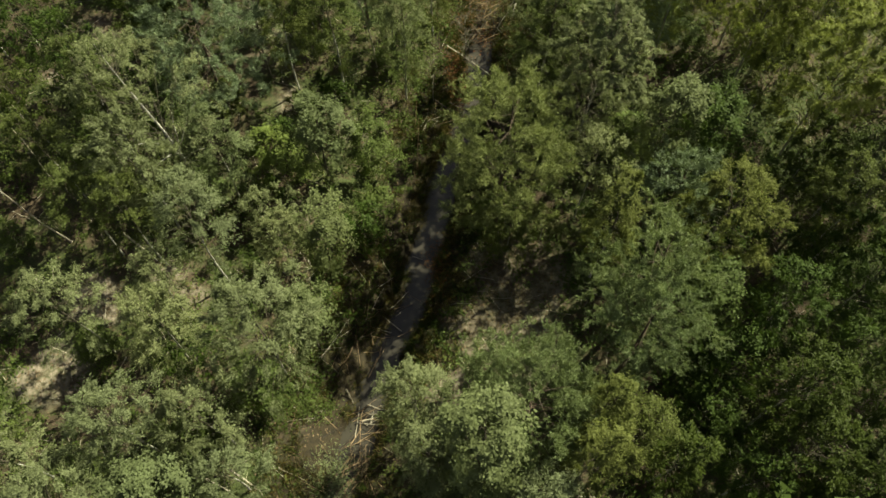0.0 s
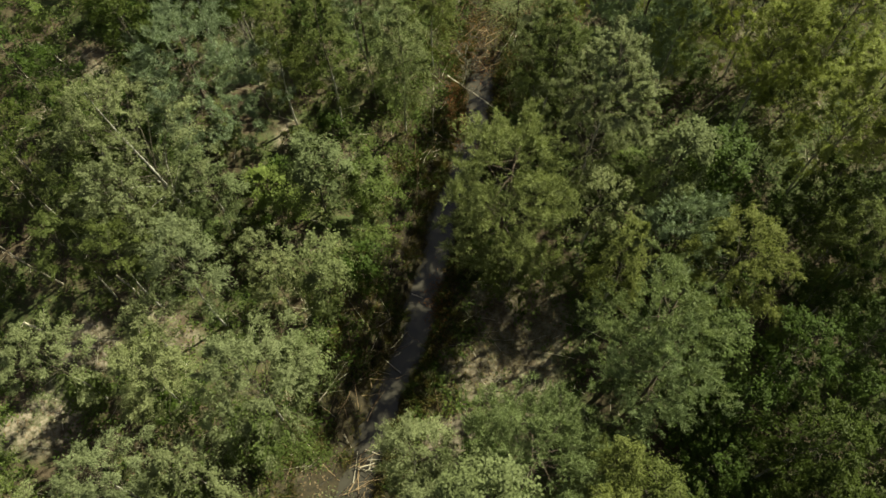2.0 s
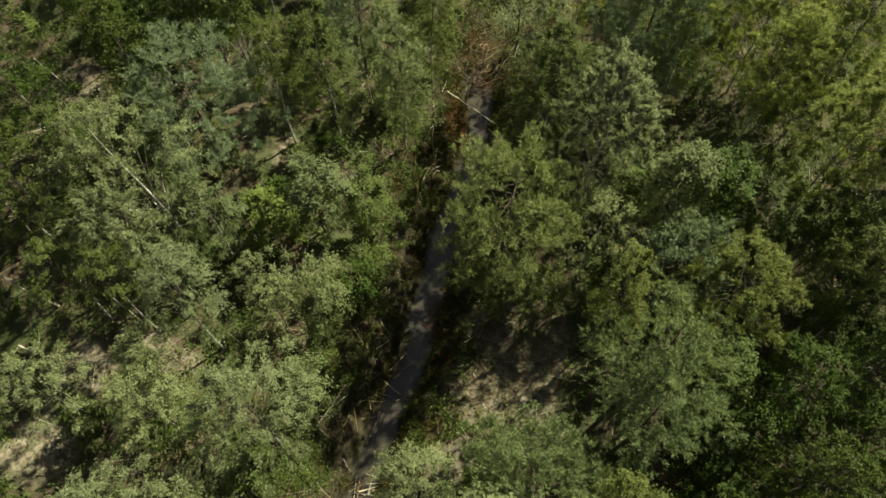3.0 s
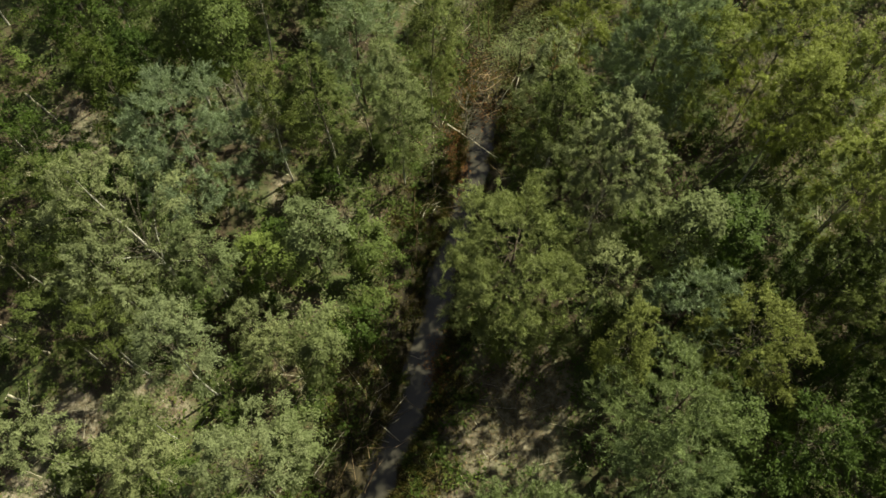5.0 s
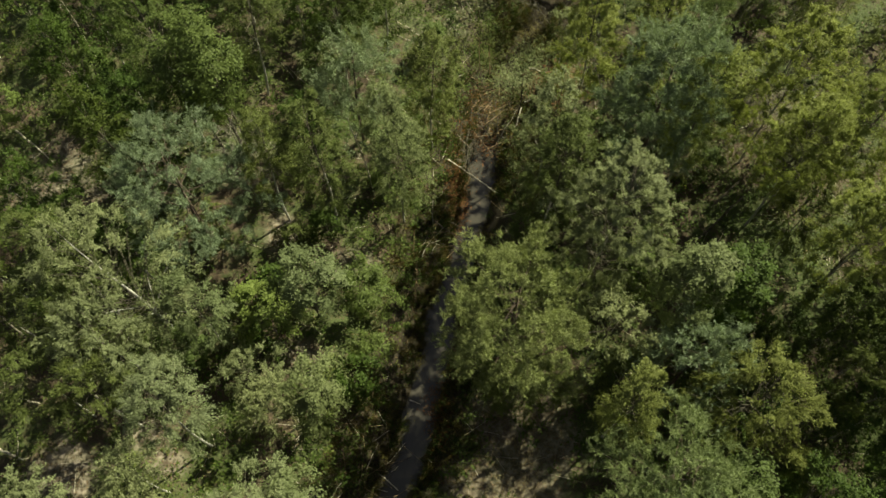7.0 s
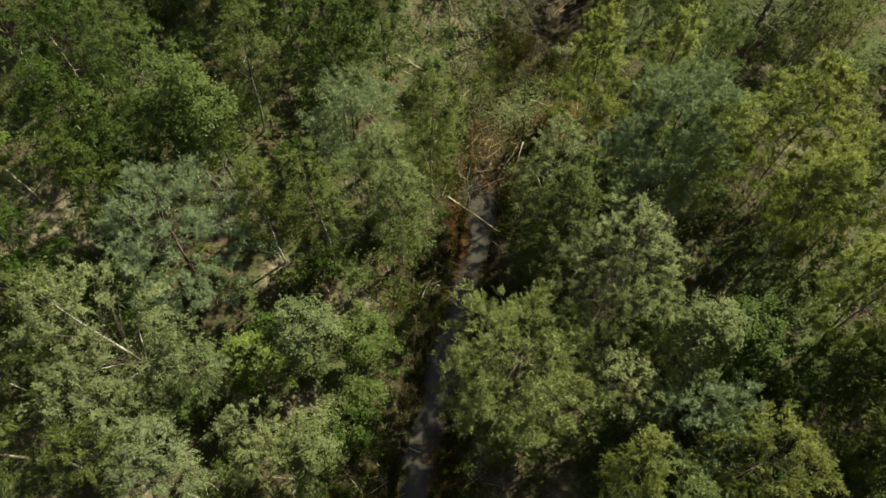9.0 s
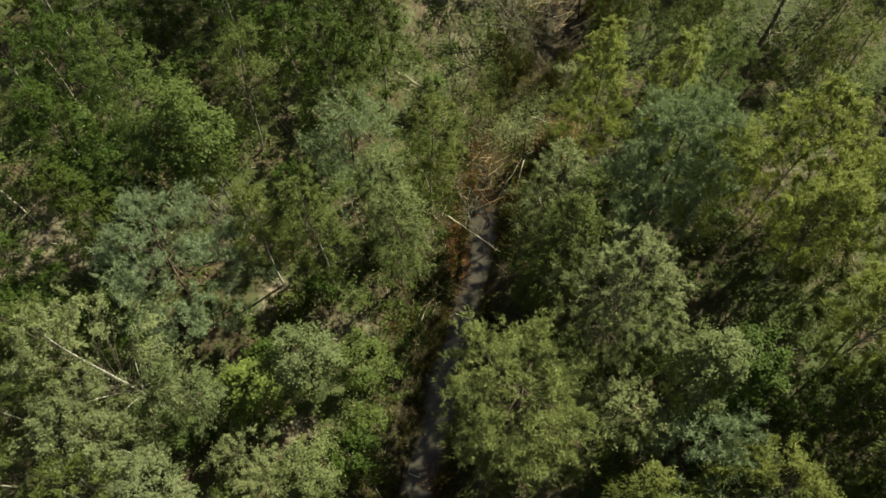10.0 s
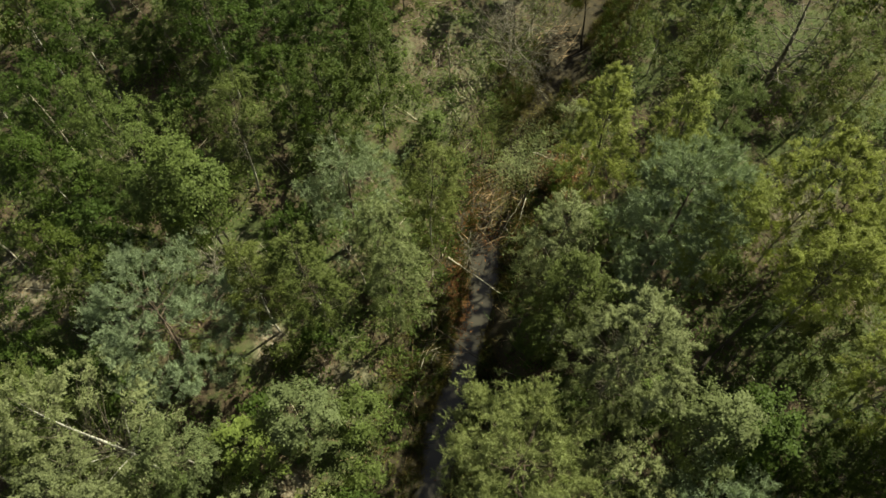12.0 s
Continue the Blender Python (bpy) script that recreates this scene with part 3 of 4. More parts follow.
birch(-17.0, 40.2, 11.0, 3.2, "green")

# low filler birches, mostly in the leaf colour that holds shade
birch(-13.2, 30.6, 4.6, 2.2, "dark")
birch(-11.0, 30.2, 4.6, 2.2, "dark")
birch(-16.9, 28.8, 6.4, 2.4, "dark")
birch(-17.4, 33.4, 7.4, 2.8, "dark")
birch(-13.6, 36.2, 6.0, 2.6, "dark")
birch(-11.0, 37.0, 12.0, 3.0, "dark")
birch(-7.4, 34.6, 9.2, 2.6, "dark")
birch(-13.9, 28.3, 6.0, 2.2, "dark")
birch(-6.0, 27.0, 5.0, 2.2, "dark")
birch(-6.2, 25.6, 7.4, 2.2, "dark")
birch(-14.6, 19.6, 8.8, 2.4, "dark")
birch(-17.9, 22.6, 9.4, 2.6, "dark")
# taller trees added out of view, to shade the wood before them
birch(-12.0, 41.8, 17.0, 4.8, "deep", density=1.3)
birch(-8.4, 42.4, 18.0, 5.0, "deep", density=1.3)
birch(-4.8, 43.0, 18.0, 5.0, "deep", density=1.3)
birch(-1.6, 44.6, 17.0, 4.8, "deep", density=1.3)
# ---- trees east of the ditch ----
pine(2.45, 16.4, 11.0, 5.0, "pine_warm", low=0.1, tufts=1.4, bush=1.12)
birch(6.35, 19.9, 12.0, 4.5, "grey", low=0.1, density=2.2, clump=0.4, blunt=0.5, leaf=0.056, hollow=0.45)
birch(4.5, 22.3, 11.0, 2.6, "olive", low=0.12)
birch(6.0, 16.2, 8.2, 2.6, "grey", low=0.6)
birch(6.4, 13.2, 10.4, 1.9, "yellow")
pine(9.3, 15.2, 8.0, 3.8, "pine_blue", low=0.3, bush=1.3)
birch(4.4, 15.2, 3.8, 2.2, "olive", low=0.1)
birch(2.9, 14.9, 3.8, 2.0, "olive", low=0.1)
birch(16.2, 15.6, 10.4, 3.2, "deep")
birch(15.2, 13.0, 8.0, 2.8, "dark")
birch(10.5, 13.2, 10.3, 4.0, "yellow")
# low birches added in the shade-darkened green to fill dark gaps
birch(11.0, 13.7, 5.6, 2.4, "dark")
birch(12.4, 14.3, 6.0, 2.4, "dark")
birch(10.4, 15.9, 5.2, 2.2, "dark")
birch(12.6, 16.9, 6.4, 3.2, "dark")
birch(8.3, 12.6, 4.6, 2.0, "dark")
aspen(10.0, 10.6, 8.0, 2.2, "green")
pine(7.3, 10.7, 11.1, 3.8, "pine", tufts=1.0, bush=1.25)
pine(7.1, 8.9, 10.6, 3.2, "pine", low=0.35, tufts=1.0, bush=1.2)
pine(3.0, 6.4, 10.3, 4.5, "pine", low=0.25, tufts=1.5)
birch(-1.1, 6.9, 8.4, 2.8, "grey")
aspen(1.1, 4.7, 11.8, 3.0, "soft")
birch(-0.6, 4.9, 8.4, 2.4, "grey")
birch(5.4, 6.1, 9.9, 1.8, "yellow")
birch(6.5, 5.2, 9.8, 1.9, "olive")
birch(4.9, 4.4, 10.4, 2.2, "yellow")
birch(7.7, 4.5, 9.4, 1.6, "deep")
birch(3.1, 3.3, 9.0, 2.2, "grey")
birch(11.7, 6.5, 10.4, 2.8, "deep")
birch(12.0, 4.8, 9.4, 3.0, "deep")
birch(9.6, 6.6, 6.0, 2.6, "dark")
birch(12.1, 9.9, 9.6, 2.8, "dark")
aspen(10.8, 8.6, 6.4, 2.6, "dark")
birch(15.2, 13.6, 10.2, 3.4, "olive", low=0.3)
birch(12.2, 15.4, 7.0, 2.8, "deep")
aspen(9.1, 17.5, 9.4, 2.9, "soft", low=0.4)
aspen(11.0, 17.7, 8.4, 3.0, "dark", low=0.3)
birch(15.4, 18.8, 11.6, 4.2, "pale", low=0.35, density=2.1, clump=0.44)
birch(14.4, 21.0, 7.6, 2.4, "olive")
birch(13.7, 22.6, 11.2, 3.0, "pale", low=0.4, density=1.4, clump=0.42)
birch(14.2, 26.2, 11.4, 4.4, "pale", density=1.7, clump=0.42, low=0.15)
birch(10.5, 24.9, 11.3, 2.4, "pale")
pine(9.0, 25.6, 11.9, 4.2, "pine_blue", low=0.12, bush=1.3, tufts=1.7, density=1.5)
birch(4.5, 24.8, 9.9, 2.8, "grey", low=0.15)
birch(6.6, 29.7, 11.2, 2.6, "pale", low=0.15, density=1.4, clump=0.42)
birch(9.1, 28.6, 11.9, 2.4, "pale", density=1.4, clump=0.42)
pine(12.4, 31.3, 8.0, 2.2, "pine")
birch(17.3, 33.2, 9.6, 2.8, "olive")
birch(17.2, 31.2, 9.4, 2.6, "yellow")
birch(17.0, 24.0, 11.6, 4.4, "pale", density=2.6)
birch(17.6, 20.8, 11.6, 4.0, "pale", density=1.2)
# the next four are unseen tall birches, added to cast shade westwards
birch(20.4, 17.0, 15.0, 6.0, "deep", low=0.3, density=1.5)
birch(21.2, 20.6, 15.5, 5.6, "deep", low=0.3, density=1.5)
birch(20.2, 12.4, 16.5, 6.0, "deep", low=0.3, density=1.5)
birch(19.6, 8.4, 16.5, 5.6, "deep", low=0.3, density=1.5)
birch(15.4, 10.8, 9.4, 2.8, "dark")
birch(15.0, 6.2, 9.6, 3.0, "deep")
birch(18.6, 28.0, 11.0, 3.2, "yellow")
birch(10.6, 27.4, 5.4, 2.2, "dark")
birch(11.6, 33.8, 9.4, 2.4, "olive")
birch(10.8, 37.6, 7.0, 2.4, "olive")
birch(13.6, 36.6, 9.0, 2.4, "dark")
birch(20.4, 34.6, 10.6, 3.0, "olive")
birch(19.0, 38.4, 10.6, 3.0, "olive")
birch(10.2, 40.6, 9.8, 3.0, "olive")
birch(15.0, 41.0, 9.8, 3.0, "green")

birch(15.2, 24.0, 9.4, 3.2, "pale", low=0.2, density=1.5)
birch(12.4, 28.6, 6.0, 2.2, "dark")
birch(14.6, 16.4, 8.6, 3.4, "deep")
birch(14.2, 8.4, 9.0, 2.8, "dark")
birch(13.6, 3.4, 9.0, 2.8, "deep")
birch(10.4, 4.0, 8.0, 2.4, "dark")
aspen(-3.5, 15.4, 3.4, 2.2, "dark")
aspen(-3.0, 16.8, 2.6, 1.8, "green")

# ---- dead wood along the ditch ----
PALE_POLE = "bare pale birch stem still standing between the trees"
log(0.25, 27.05, 2.85, 25.4, 0.034, WOOD_PALE, "pale barkless birch pole fallen across the ditch", lift0=0.45, lift1=0.1)
log(-0.5, 23.75, 1.85, 22.2, 0.04, WOOD_DARK, "dark wet branch lying across the water", lift0=0.15, lift1=0.1)
log(-1.05, 23.2, 0.5, 22.6, 0.03, WOOD_DARK, "dark wet branch on the ditch bank", lift0=0.1, lift1=0.05)
log(0.3, 23.9, 1.6, 23.55, 0.028, WOOD_DARK, "dark wet branch across the narrow water", lift0=0.1, lift1=0.1)
log(-1.45, 15.3, -0.95, 15.1, 0.028, WOOD_PALE, "short pale stick floating on the ditch water", stubs=0)
log(-0.72, 12.85, -0.48, 12.5, 0.03, WOOD_PALE, "short pale stub at the edge of the water", lift1=0.15, stubs=0)
log(-2.3, 12.5, -1.6, 13.45, 0.026, WOOD_PALE, "pale stick leaning from the bank to the water", lift0=0.25)
log(-2.72, 10.75, -3.2, 9.3, 0.026, WOOD_TAN, "long thin stick lying along the ditch edge", lift1=0.2)
log(-5.2, 9.8, -4.1, 11.6, 0.022, WOOD_PALE, "thin pale branch lying on the shaded bank", lift1=0.2)
log(-3.9, 10.4, -4.6, 9.0, 0.02, WOOD_TAN, "thin tan branch on the shaded bank", lift0=0.2)
log(-6.6, 5.3, -5.6, 4.9, 0.03, WOOD_PALE, "pale thin pole lying on bare sand", stubs=1)
log(-4.9, 7.4, -4.3, 6.9, 0.022, WOOD_TAN, "thin tan stick on bare sand", stubs=0)
log(-5.0, 6.6, -4.2, 7.2, 0.02, WOOD_DARK, "thin dark stick on bare sand", stubs=1)
log(-5.55, 8.2, -4.8, 7.3, 0.03, WOOD_PALE, "pale cut pole lying on bare sand", stubs=1)
log(-4.1, 8.6, -3.85, 8.2, 0.035, WOOD_PALE, "short pale stick standing out of the grass", lift0=0.35, stubs=0)
log(-5.6, 7.0, -4.7, 7.9, 0.03, WOOD_DARK, "dark branch across bare sand", stubs=1)
log(-0.35, 10.5, -0.1, 9.3, 0.018, WOOD_TAN, "thin tan reed stalk on the bank", lift0=0.25, stubs=0)
log(1.25, 12.25, 1.45, 11.8, 0.022, WOOD_PALE, "short pale twig on the leaf-littered bank", stubs=0)
log(-8.9, 4.6, -8.0, 4.2, 0.04, WOOD_PALE, "pale fallen birch pole between the bushes", lift0=0.6, lift1=0.8)
log(-8.1, 5.0, -6.9, 4.2, 0.04, WOOD_PALE, "pale fallen birch pole between the bushes", lift0=0.8, lift1=0.6)
log(-16.9, 12.5, -15.9, 12.1, 0.05, WOOD_PALE, "pale fallen birch stem on the slope", lift0=0.3, lift1=0.1)
log(-13.4, 14.4, -12.1, 13.5, 0.045, WOOD_PALE, "pale fallen birch stem among shrubs", lift0=0.8, lift1=0.3)
log(-19.6, 26.8, -17.7, 25.3, 0.045, WOOD_PALE, "long pale fallen birch trunk on open floor", lift0=0.4, lift1=0.1)
log(4.65, 33.35, 5.8, 32.5, 0.045, WOOD_PALE, "pale peeled log on the bank above the dam", lift0=0.15)
log(4.1, 30.4, 3.65, 28.9, 0.035, WOOD_PALE, "pale forked dead branch beside the dam", lift0=0.3)
log(4.3, 30.9, 5.6, 31.2, 0.03, WOOD_PALE, "thin pale branch beside the dam", lift0=0.2)
log(3.0, 29.0, 4.1, 30.6, 0.022, WOOD_PALE, "long pale gnawed branch on the dam", lift0=0.45, lift1=0.5)
log(1.5, 27.9, 3.2, 28.7, 0.018, WOOD_TAN, "thin tan gnawed branch on the dam", lift0=0.35, lift1=0.3)
log(1.6, 29.2, 2.6, 27.9, 0.018, WOOD_TAN, "thin tan gnawed branch on the dam", lift0=0.3, lift1=0.4)
log(3.1, 29.2, 3.6, 28.2, 0.035, WOOD_PALE, "pale gnawed branch beside the dam", lift0=0.2)
log(4.6, 27.9, 4.9, 26.9, 0.03, WOOD_PALE, "pale dead branch on the bank", lift0=0.5, lift1=0.3)
log(-2.4, 35.0, -0.4, 33.8, 0.032, WOOD_PALE, "pale fallen stem at the edge of the clearing", lift0=0.1, lift1=0.2)
log(0.3, 35.6, 0.9, 34.7, 0.05, WOOD_PALE, "short pale log in the clearing", stubs=1)
log(10.4, 20.9, 13.8, 24.0, 0.07, WOOD_DARK, "dark fallen trunk lying in a shaded gap", lift0=0.2, lift1=0.6)
log(10.9, 20.0, 12.6, 22.2, 0.05, WOOD_DARK, "dark fallen pole lying in a shaded gap", lift0=0.1, lift1=0.3)
log(12.3, 23.5, 14.6, 25.6, 0.035, WOOD_DARK, "dark fallen pole lying in a shaded gap", lift0=0.3, lift1=0.3)
log(-2.1, 24.4, -1.4, 23.7, 0.03, WOOD_DARK, "dark broken branch above the bank", lift0=0.6, lift1=0.3)
pole(-15.7, 14.2, 4.9, (-0.4, -0.4), 0.045, WOOD_PALE, PALE_POLE)
pole(-17.0, 17.0, 4.5, (0.1, 0.1), 0.04, WOOD_PALE, PALE_POLE)
pole(-18.8, 20.0, 3.0, (-0.1, 0.0), 0.04, WOOD_PALE, PALE_POLE)
pole(-13.3, 16.6, 5.0, (0.1, 0.1), 0.035, WOOD_PALE, PALE_POLE)
pole(-16.7, 30.9, 4.6, (0.0, 0.0), 0.04, WOOD_PALE, PALE_POLE)
pole(-18.1, 32.2, 4.2, (0.0, 0.0), 0.05, WOOD_PALE, PALE_POLE)
pole(-8.2, 36.8, 6.0, (0.5, 0.2), 0.07, WOOD_PALE, "broken pale dead trunk with short stubs")
pole(-3.3, 24.9, 5.6, (-0.5, 0.0), 0.04, WOOD_PALE, PALE_POLE)
pole(3.9, 29.9, 3.5, (0.0, 0.0), 0.045, WOOD_DARK, "dark bare stem standing beside the dam")
birch(5.95, 32.1, 5.6, 1.5, "grey", low=0.72)
pole(2.55, 33.0, 2.3, (-0.1, 0.0), 0.035, WOOD_TAN, "thin bare tan stem on the bank")
pole(2.0, 33.0, 2.7, (-0.1, 0.0), 0.03, WOOD_TAN, "thin bare tan stem on the bank")
pole(0.35, 36.6, 4.3, (0.0, 0.0), 0.03, WOOD_PALE, "thin pale stem alone in the clearing")
pole(7.8, 40.5, 4.0, (-0.4, 0.1), 0.07, WOOD_DARK, "dark bare trunk behind the clearing")
pole(-1.2, 19.7, 4.4, (0.1, 0.0), 0.022, WOOD_TAN, "thin tall bare stalk on the ditch bank")
pole(-0.45, 23.6, 2.2, (0.0, 0.1), 0.022, WOOD_PALE, "thin pale broken stalk on the ditch bank")
stick_heap("brush_dam", 2.65, 30.1, 1.4, 2.1, 290, 0.85, 0.75, (WOOD_DARK, BARK_TWIG, WOOD_DARK, BARK_TWIG, WOOD_DARK, WOOD_TAN, BARK_TWIG, WOOD_DARK), "heap of tan and dark gnawed sticks damming the ditch", "stick heap")
stick_heap("stick_heap", -3.65, 5.4, 0.7, 2.0, 80, 1.0, 0.42, (WOOD_TAN, WOOD_TAN, WOOD_DARK, WOOD_DARK, BARK_TWIG, WOOD_TAN), "heap of long tan and dark sticks lying along the water's edge", "stick heap", 0.3, (0.5, 1.7), (0.010, 0.020))
stick_heap("stick_heap", -3.1, 7.5, 0.6, 0.6, 22, 0.4, 0.6, (WOOD_TAN, WOOD_DARK, WOOD_PALE), "loose brown sticks at the bend of the ditch", "stick heap", 0.25, (0.5, 1.5))
stick_heap("stick_heap", 6.3, 41.0, 1.5, 0.9, 50, 0.4, 0.6, (WOOD_TAN, WOOD_PALE, WOOD_TAN), "heap of broken orange-tan branches by the clearing", "stick heap", 0.4, (0.6, 1.8))
stick_heap("stick_heap", -0.6, 22.9, 0.7, 1.2, 22, 0.9, 0.6, (WOOD_TAN, WOOD_DARK, WOOD_PALE), "loose sticks scattered on the ditch bank", "stick heap", 0.2, (0.4, 1.2))
stick_heap("stick_heap", -3.2, 11.6, 1.3, 1.8, 26, 0.9, 0.8, (WOOD_DARK, WOOD_TAN, WOOD_PALE, WOOD_DARK), "thin dead branches strewn over the shaded bank", "stick heap", 0.15, (0.4, 1.5))
bare_tree("dead_tree", 3.5, 38.0, 6.4, 6.4, BARK_GREY, "bare grey dead tree with many crooked limbs over leaf litter", "dead tree", limbs=60, low=0.03, rise=1.2, stem=0.007, thin=0.6)
bare_tree("dead_pine", 15.5, 35.2, 9.4, 3.6, BARK_GREY, "tall grey dead pine with short bare branches", "dead tree", lean=(0.3, 0.9), limbs=34, low=0.3, stem=0.021, rise=0.4)
bare_tree("dead_tree", -8.3, 23.6, 8.4, 2.8, BARK_GREY, "dead tree with a crown of grey tangled branches", "dead tree", limbs=34, low=0.45, stem=0.006, thin=0.5)
bare_tree("dead_bush", 1.2, 26.9, 3.2, 1.6, BARK_GREY, "leafless grey bush on the ditch bank", "dead bush", limbs=20, low=0.1)
# shrubs added to darken the shaded gap between these trees
for bush_x, bush_y in ((9.4, 7.6), (10.5, 6.0), (8.7, 5.6), (10.3, 8.9)):
    shrub(bush_x, bush_y, 2.2, 2.0, "dark")

# ---- undergrowth ----
def free_places(rng, count, x0, x1, y0, y1, off_ditch, keep_bare, patch_seed, patch_level):
    """Places on the forest floor away from the ditch and the bare ground, in patches."""
    x, y = rng.uniform(x0, x1, count), rng.uniform(y0, y1, count)
    ok = np.abs(x - ditch_x(y)) > off_ditch
    ok &= bareness(x, y) < keep_bare * rng.uniform(0.3, 1.0, count)
    ok &= waves(x, y, 0.55, patch_seed) + rng.normal(0, 0.25, count) > patch_level
    return x[ok], y[ok]


def ground_plants(name, tint, count, patch_seed, patch_level, leaf, each, tall, label):
    rng = next_rng()
    x, y = free_places(rng, count, -23, 24, 1, 46, 1.5, 0.8, patch_seed, patch_level)
    size = rng.uniform(0.5, 1.3, len(x))
    n = np.repeat(np.arange(len(x)), each)
    c = np.stack([x[n], y[n], ground_z(x[n], y[n])], 1)
    c[:, :2] += rng.normal(0, 0.2, (len(n), 2)) * size[n, None]
    c[:, 2] = ground_z(c[:, 0], c[:, 1]) + 0.03 + np.abs(rng.normal(0, tall, len(n))) * size[n]
    ob = new(name, mesh_of(name, *leaf_faces(rng, c, leaf, 0.9), LEAVES[tint]))
    tagged(ob, label, "undergrowth", kind="stuff")


def bank_grass(name, tint, count, near, far, length, each, label):
    """Tufts of blades along both banks that lean towards the water."""
    rng = next_rng()
    y = rng.uniform(1, 46, count)
    off = (near + (far - near) * rng.uniform(0, 1, count) ** 1.4) * np.where(rng.uniform(size=count) < 0.5, -1, 1)
    x = ditch_x(y) + off
    keep = waves(x, y, 0.9, 44) + rng.normal(0, 0.3, count) > -0.35
    keep &= bareness(x, y) < rng.uniform(0.2, 0.9, count)
    x, y, off = x[keep], y[keep], off[keep]
    n = np.repeat(np.arange(len(x)), each)
    roots = np.stack([x[n] + rng.normal(0, 0.09, len(n)), y[n] + rng.normal(0, 0.09, len(n)), 0 * x[n]], 1)
    roots[:, 2] = ground_z(roots[:, 0], roots[:, 1]) - 0.01
    ways = unit(rng.normal(0, 0.55, (len(n), 3)) + np.stack([-0.35 * np.sign(off[n]), 0 * n, 0.8 + 0 * n], 1))
    ways[:, 2] = np.abs(ways[:, 2])
    ob = new(name, mesh_of(name, *blades(rng, roots, ways, length, 0.028), LEAVES[tint]))
    tagged(ob, label, "grass", kind="stuff")


def litter_cover():
    """Fallen leaves on the open floor."""
    rng = next_rng()
    x, y = rng.uniform(-22, 22, 60000), rng.uniform(1, 46, 60000)
    ok = (np.abs(x - ditch_x(y)) > 1.2) & (rng.uniform(size=60000) < 0.12 + 0.7 * bareness(x, y))
    c = np.stack([x[ok], y[ok], ground_z(x[ok], y[ok]) + 0.02], 1)
    ob = new("leaf_litter", mesh_of("leaf_litter", *leaf_faces(rng, c, 0.11, 3.0), LEAVES["litter"]))
    tagged(ob, "brown and pale fallen leaves scattered on the ground", "leaf litter", kind="stuff")


def twig_cover():
    rng = next_rng()
    bits = []
    x, y = rng.uniform(-20, 20, 900), rng.uniform(2, 45, 900)
    for px, py in zip(x, y):
        half, a = rng.uniform(0.15, 0.7), rng.uniform(0, 3.14)
        if abs(px - float(ditch_x(py))) < 1.6:
            continue
        e = np.array([[px - half * math.cos(a), py - half * math.sin(a), 0], [px, py, 0], [px + half * math.cos(a), py + half * math.sin(a), 0]])
        e[:, 2] = np.maximum(ground_z(e[:, 0], e[:, 1]), WATER) + 0.03 + rng.uniform(0, 0.1, 3)
        bits.append(tube(e, [0.014, 0.011, 0.006], 3))
    tagged(new("twigs", mesh_of("twigs", *joined(bits), WOOD_PALE)), "thin dead twigs strewn over the forest floor", "twigs", kind="stuff")


ground_plants("low_plants", "green", 4200, 51, -0.35, 0.12, 20, 0.22, "low green plants covering the forest floor")
ground_plants("low_plants", "dark", 5200, 52, -0.35, 0.12, 18, 0.25, "dark green ground cover, shade put into its colour")
ground_plants("low_plants", "olive", 3000, 53, -0.2, 0.12, 18, 0.2, "olive-green moss and bilberry cover")
bank_grass("bank_sedge", "sedge", 5200, 0.7, 3.4, 0.42, 12, "brown-green sedge on the ditch banks")
bank_grass("dry_bank_grass", "straw", 900, 0.9, 4.0, 0.38, 10, "dry straw-coloured grass on the banks")
bank_grass("bank_weeds", "dark", 2600, 0.85, 4.2, 0.55, 12, "dark green weeds on the shaded ditch banks")
litter_cover()
twig_cover()


def dry_stalks():
    """Thin dead stalks and reeds that lean every way on the banks."""
    rng = next_rng()
    bits = []
    for k in range(170):
        py = rng.uniform(3, 34)
        px = float(ditch_x(py)) + (0.75 + 2.8 * rng.uniform() ** 1.5) * (1 if rng.uniform() < 0.4 else -1)
        foot = np.array([px, py, float(ground_z(px, py))])
        way = unit(rng.normal(0, 0.6, 3) + [0, 0, 0.7])
        way[2] = abs(way[2])
        bits.append(tube([foot, foot + way * rng.uniform(0.5, 1.7)], [0.012, 0.006], 3))
    tagged(new("dry_stalks", mesh_of("dry_stalks", *joined(bits), WOOD_TAN)), "thin dry stalks leaning over the ditch banks", "dry stalks", kind="stuff")


dry_stalks()


def patch_plants(name, tint, x, y, rx, ry, count, leaf, tall, label):
    """A patch of bracken or dead leaves round one place."""
    rng = next_rng(x, y)
    c = np.stack([x + rng.normal(0, 0.5, count) * rx, y + rng.normal(0, 0.5, count) * ry, np.zeros(count)], 1)
    c[:, 2] = np.maximum(ground_z(c[:, 0], c[:, 1]), WATER) + 0.02 + np.abs(rng.normal(0, tall, count))
    tagged(new(name, mesh_of(name, *leaf_faces(rng, c, leaf, 0.7, 0.4), LEAVES[tint])), label, "bracken", kind="stuff")


patch_plants("dead_bracken", "rust", 6.1, 31.5, 1.3, 1.5, 1500, 0.13, 0.25, "rust-brown dead bracken on the bank")
patch_plants("dead_bracken", "rust", 0.75, 25.7, 0.6, 2.4, 1300, 0.12, 0.1, "rust-brown dead bracken along the water")
patch_plants("dead_bracken", "rust", 2.4, 29.8, 1.4, 1.9, 1500, 0.12, 0.16, "rust-brown dead bracken on the stick dam")
patch_plants("dead_bracken", "sedge", 2.9, 30.3, 1.1, 1.8, 2200, 0.12, 0.28, "dark brown brush packed among the sticks of the dam")
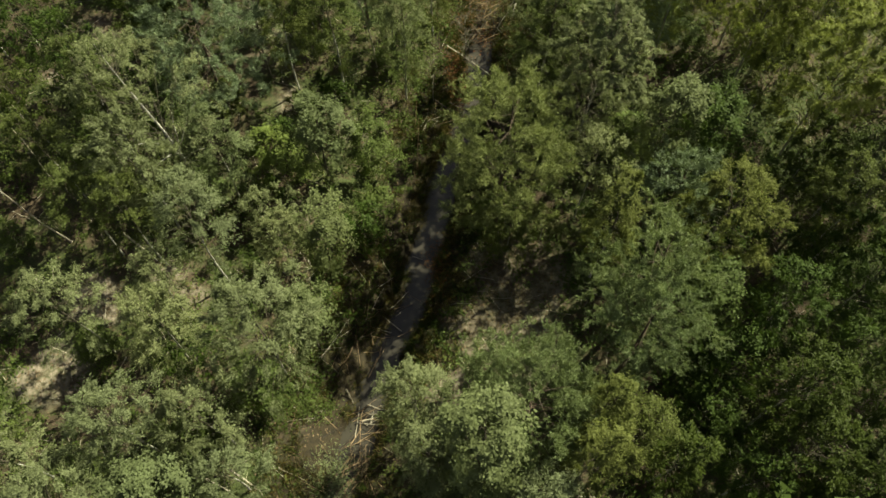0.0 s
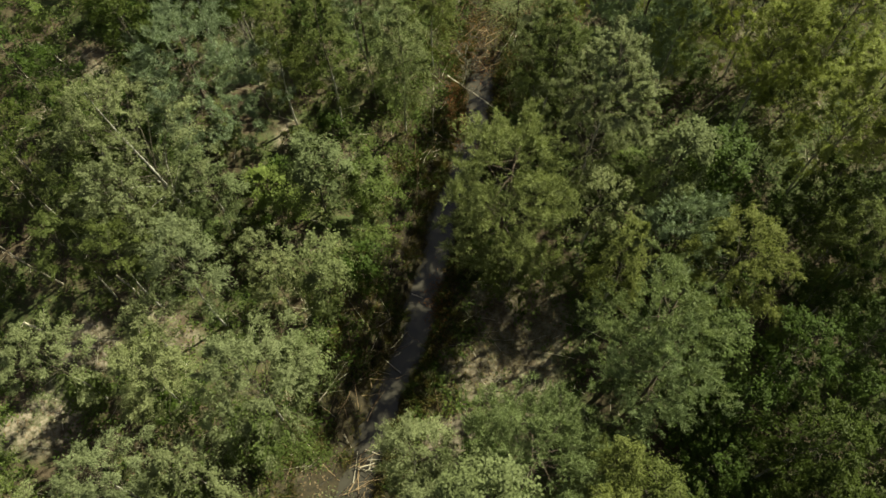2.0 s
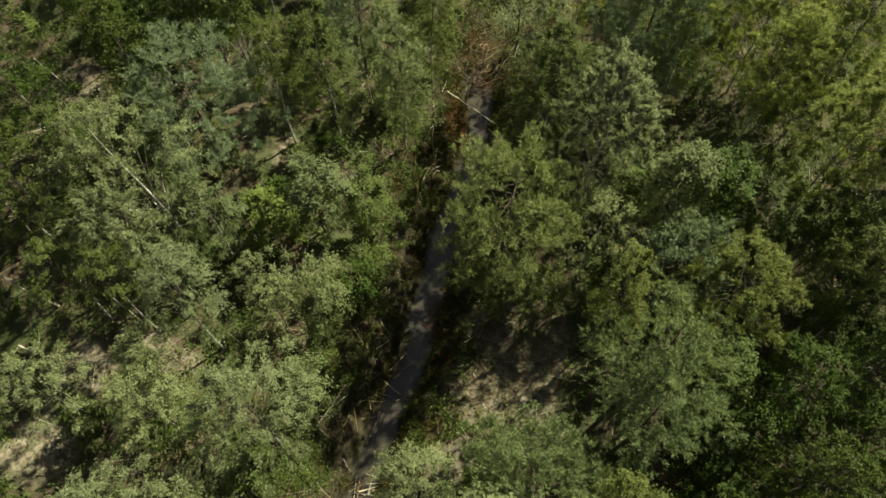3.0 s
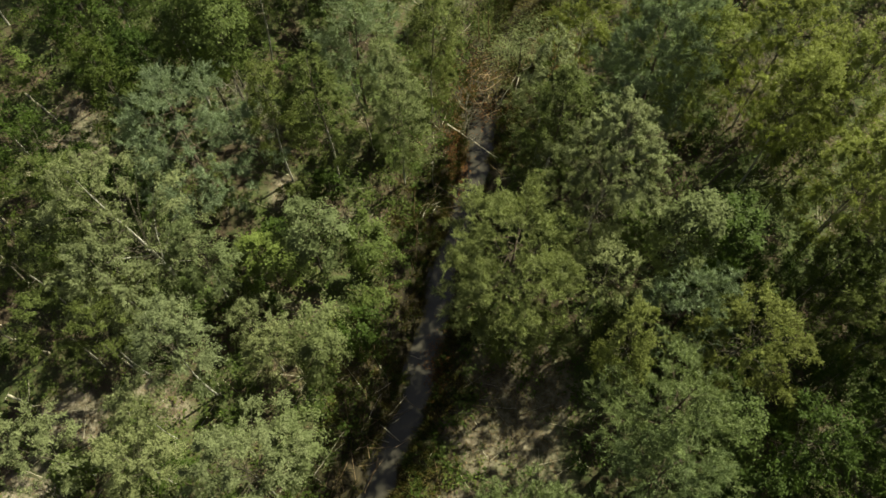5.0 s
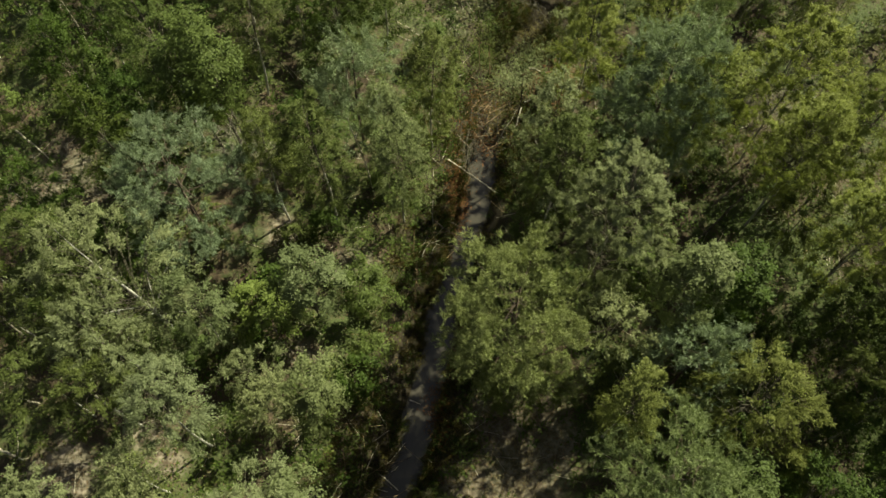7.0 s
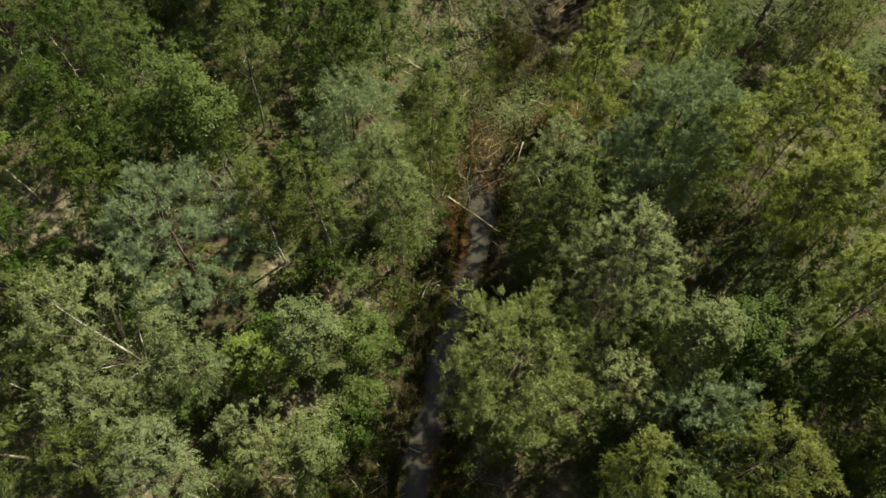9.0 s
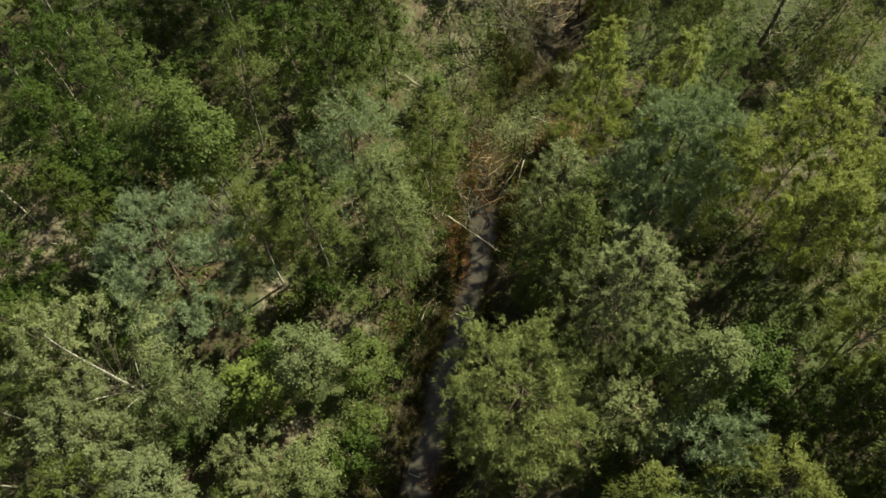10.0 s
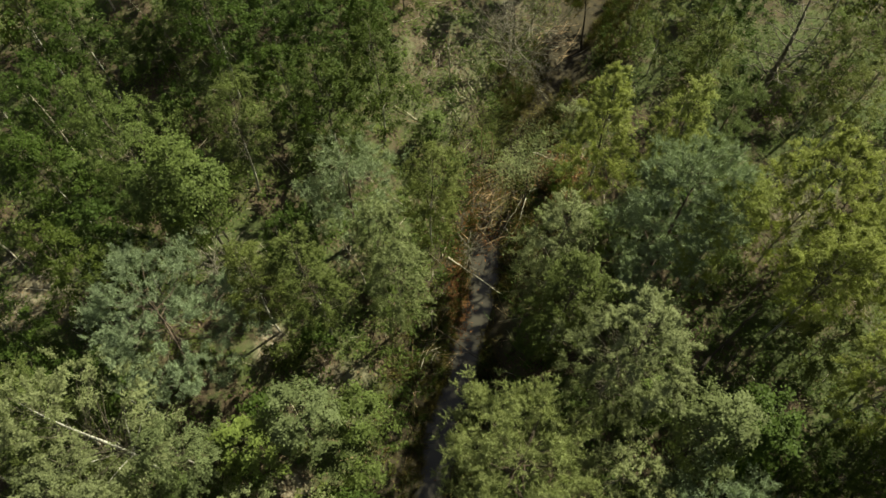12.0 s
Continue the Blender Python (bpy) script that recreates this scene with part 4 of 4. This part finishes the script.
patch_plants("dead_bracken", "rust", -0.2, 14.6, 0.5, 1.8, 500, 0.11, 0.12, "brown dead bracken at the water's edge")
patch_plants("dry_grass", "straw", 2.7, 12.3, 2.6, 3.0, 1100, 0.13, 0.06, "dry tan grass and litter on the open bank")
patch_plants("low_plants", "grey", -4.5, 5.0, 0.9, 1.3, 1500, 0.10, 0.22, "pale green herbs growing among the sticks on the sand")
patch_plants("low_plants", "green", -5.6, 7.8, 1.2, 0.7, 1300, 0.10, 0.25, "low green herbs at the edge of bare sand")
patch_plants("dry_grass", "straw", 4.6, 32.3, 1.6, 1.5, 900, 0.15, 0.08, "dry tan grass on the bank above the dam")
patch_plants("low_plants", "grey", 3.7, 32.6, 1.7, 1.3, 2600, 0.12, 0.22, "pale green grass and herbs above the dam")
patch_plants("low_plants", "olive", 2.6, 34.4, 1.3, 1.6, 2200, 0.12, 0.25, "olive-green grass tufts beside the dry ditch")
patch_plants("low_plants", "soft", 4.9, 34.2, 1.2, 1.3, 1600, 0.12, 0.25, "soft green herbs on the bank beyond the dam")
patch_plants("dead_bracken", "sedge", 5.0, 36.0, 1.6, 2.4, 1600, 0.13, 0.15, "dark brown dead bracken in the dry ditch")


def floating_bits():
    """Dark leaves and bits of peat that drift along the edges of the water."""
    rng = next_rng()
    y = rng.uniform(2, 31, 1500)
    side = np.where(rng.uniform(size=1500) < 0.5, -1, 1)
    x = ditch_x(y) + side * (0.72 - np.abs(rng.normal(0, 0.14, 1500)))
    ok = waves(x, y, 2.0, 71) > -0.1
    c = np.stack([x, y, np.full(1500, WATER + 0.012)], 1)[ok]
    tagged(new("floating_leaves", mesh_of("floating_leaves", *leaf_faces(rng, c, 0.10, 14.0), LEAVES["sedge"])), "dark drifting leaves along the edges of the water", "floating leaves", kind="stuff")


floating_bits()


shrub_rng = np.random.default_rng(77)
taken = []
for attempt in range(700):
    sx, sy = shrub_rng.uniform(-20, 21), shrub_rng.uniform(3, 44)
    if abs(sx - float(ditch_x(sy))) < 2.6 or (8.0 < sx < 11.5 and 4.0 < sy < 10.0) or (9.5 < sx < 14.0 and 18.0 < sy < 25.5) or float(bareness(np.array(sx), np.array(sy))) > 0.15:
        continue
    if any((sx - a) ** 2 + (sy - b) ** 2 < 2.2 ** 2 for a, b in taken):
        continue
    taken.append((sx, sy))
    shrub(sx, sy, shrub_rng.uniform(1.3, 3.4), shrub_rng.uniform(1.4, 2.4), ("green", "dark", "olive", "bright", "dark", "green")[attempt % 6])
    if len(taken) >= 75:
        break


# ---- the wood goes on round about: unseen filler trees that also shade inwards ----
wood_rng = np.random.default_rng(91)
stand = []
for attempt in range(2500):
    wx, wy = wood_rng.uniform(-33, 36), wood_rng.uniform(-10, 60)
    inside = -19.5 < wx < 20.5 and 1.5 < wy < 42.5
    if inside or abs(wx - float(ditch_x(wy))) < 2.5 or any((wx - a) ** 2 + (wy - b) ** 2 < 4.4 ** 2 for a, b in stand):
        continue
    stand.append((wx, wy))
    birch(wx, wy, float(ground_z(wx, wy)) + wood_rng.uniform(7.0, 9.5), wood_rng.uniform(2.8, 3.8), ("olive", "green", "dark", "deep")[attempt % 4],
          leaf=0.24, density=0.16, hang=False, clump=0.9)
    if len(stand) >= 100:
        break
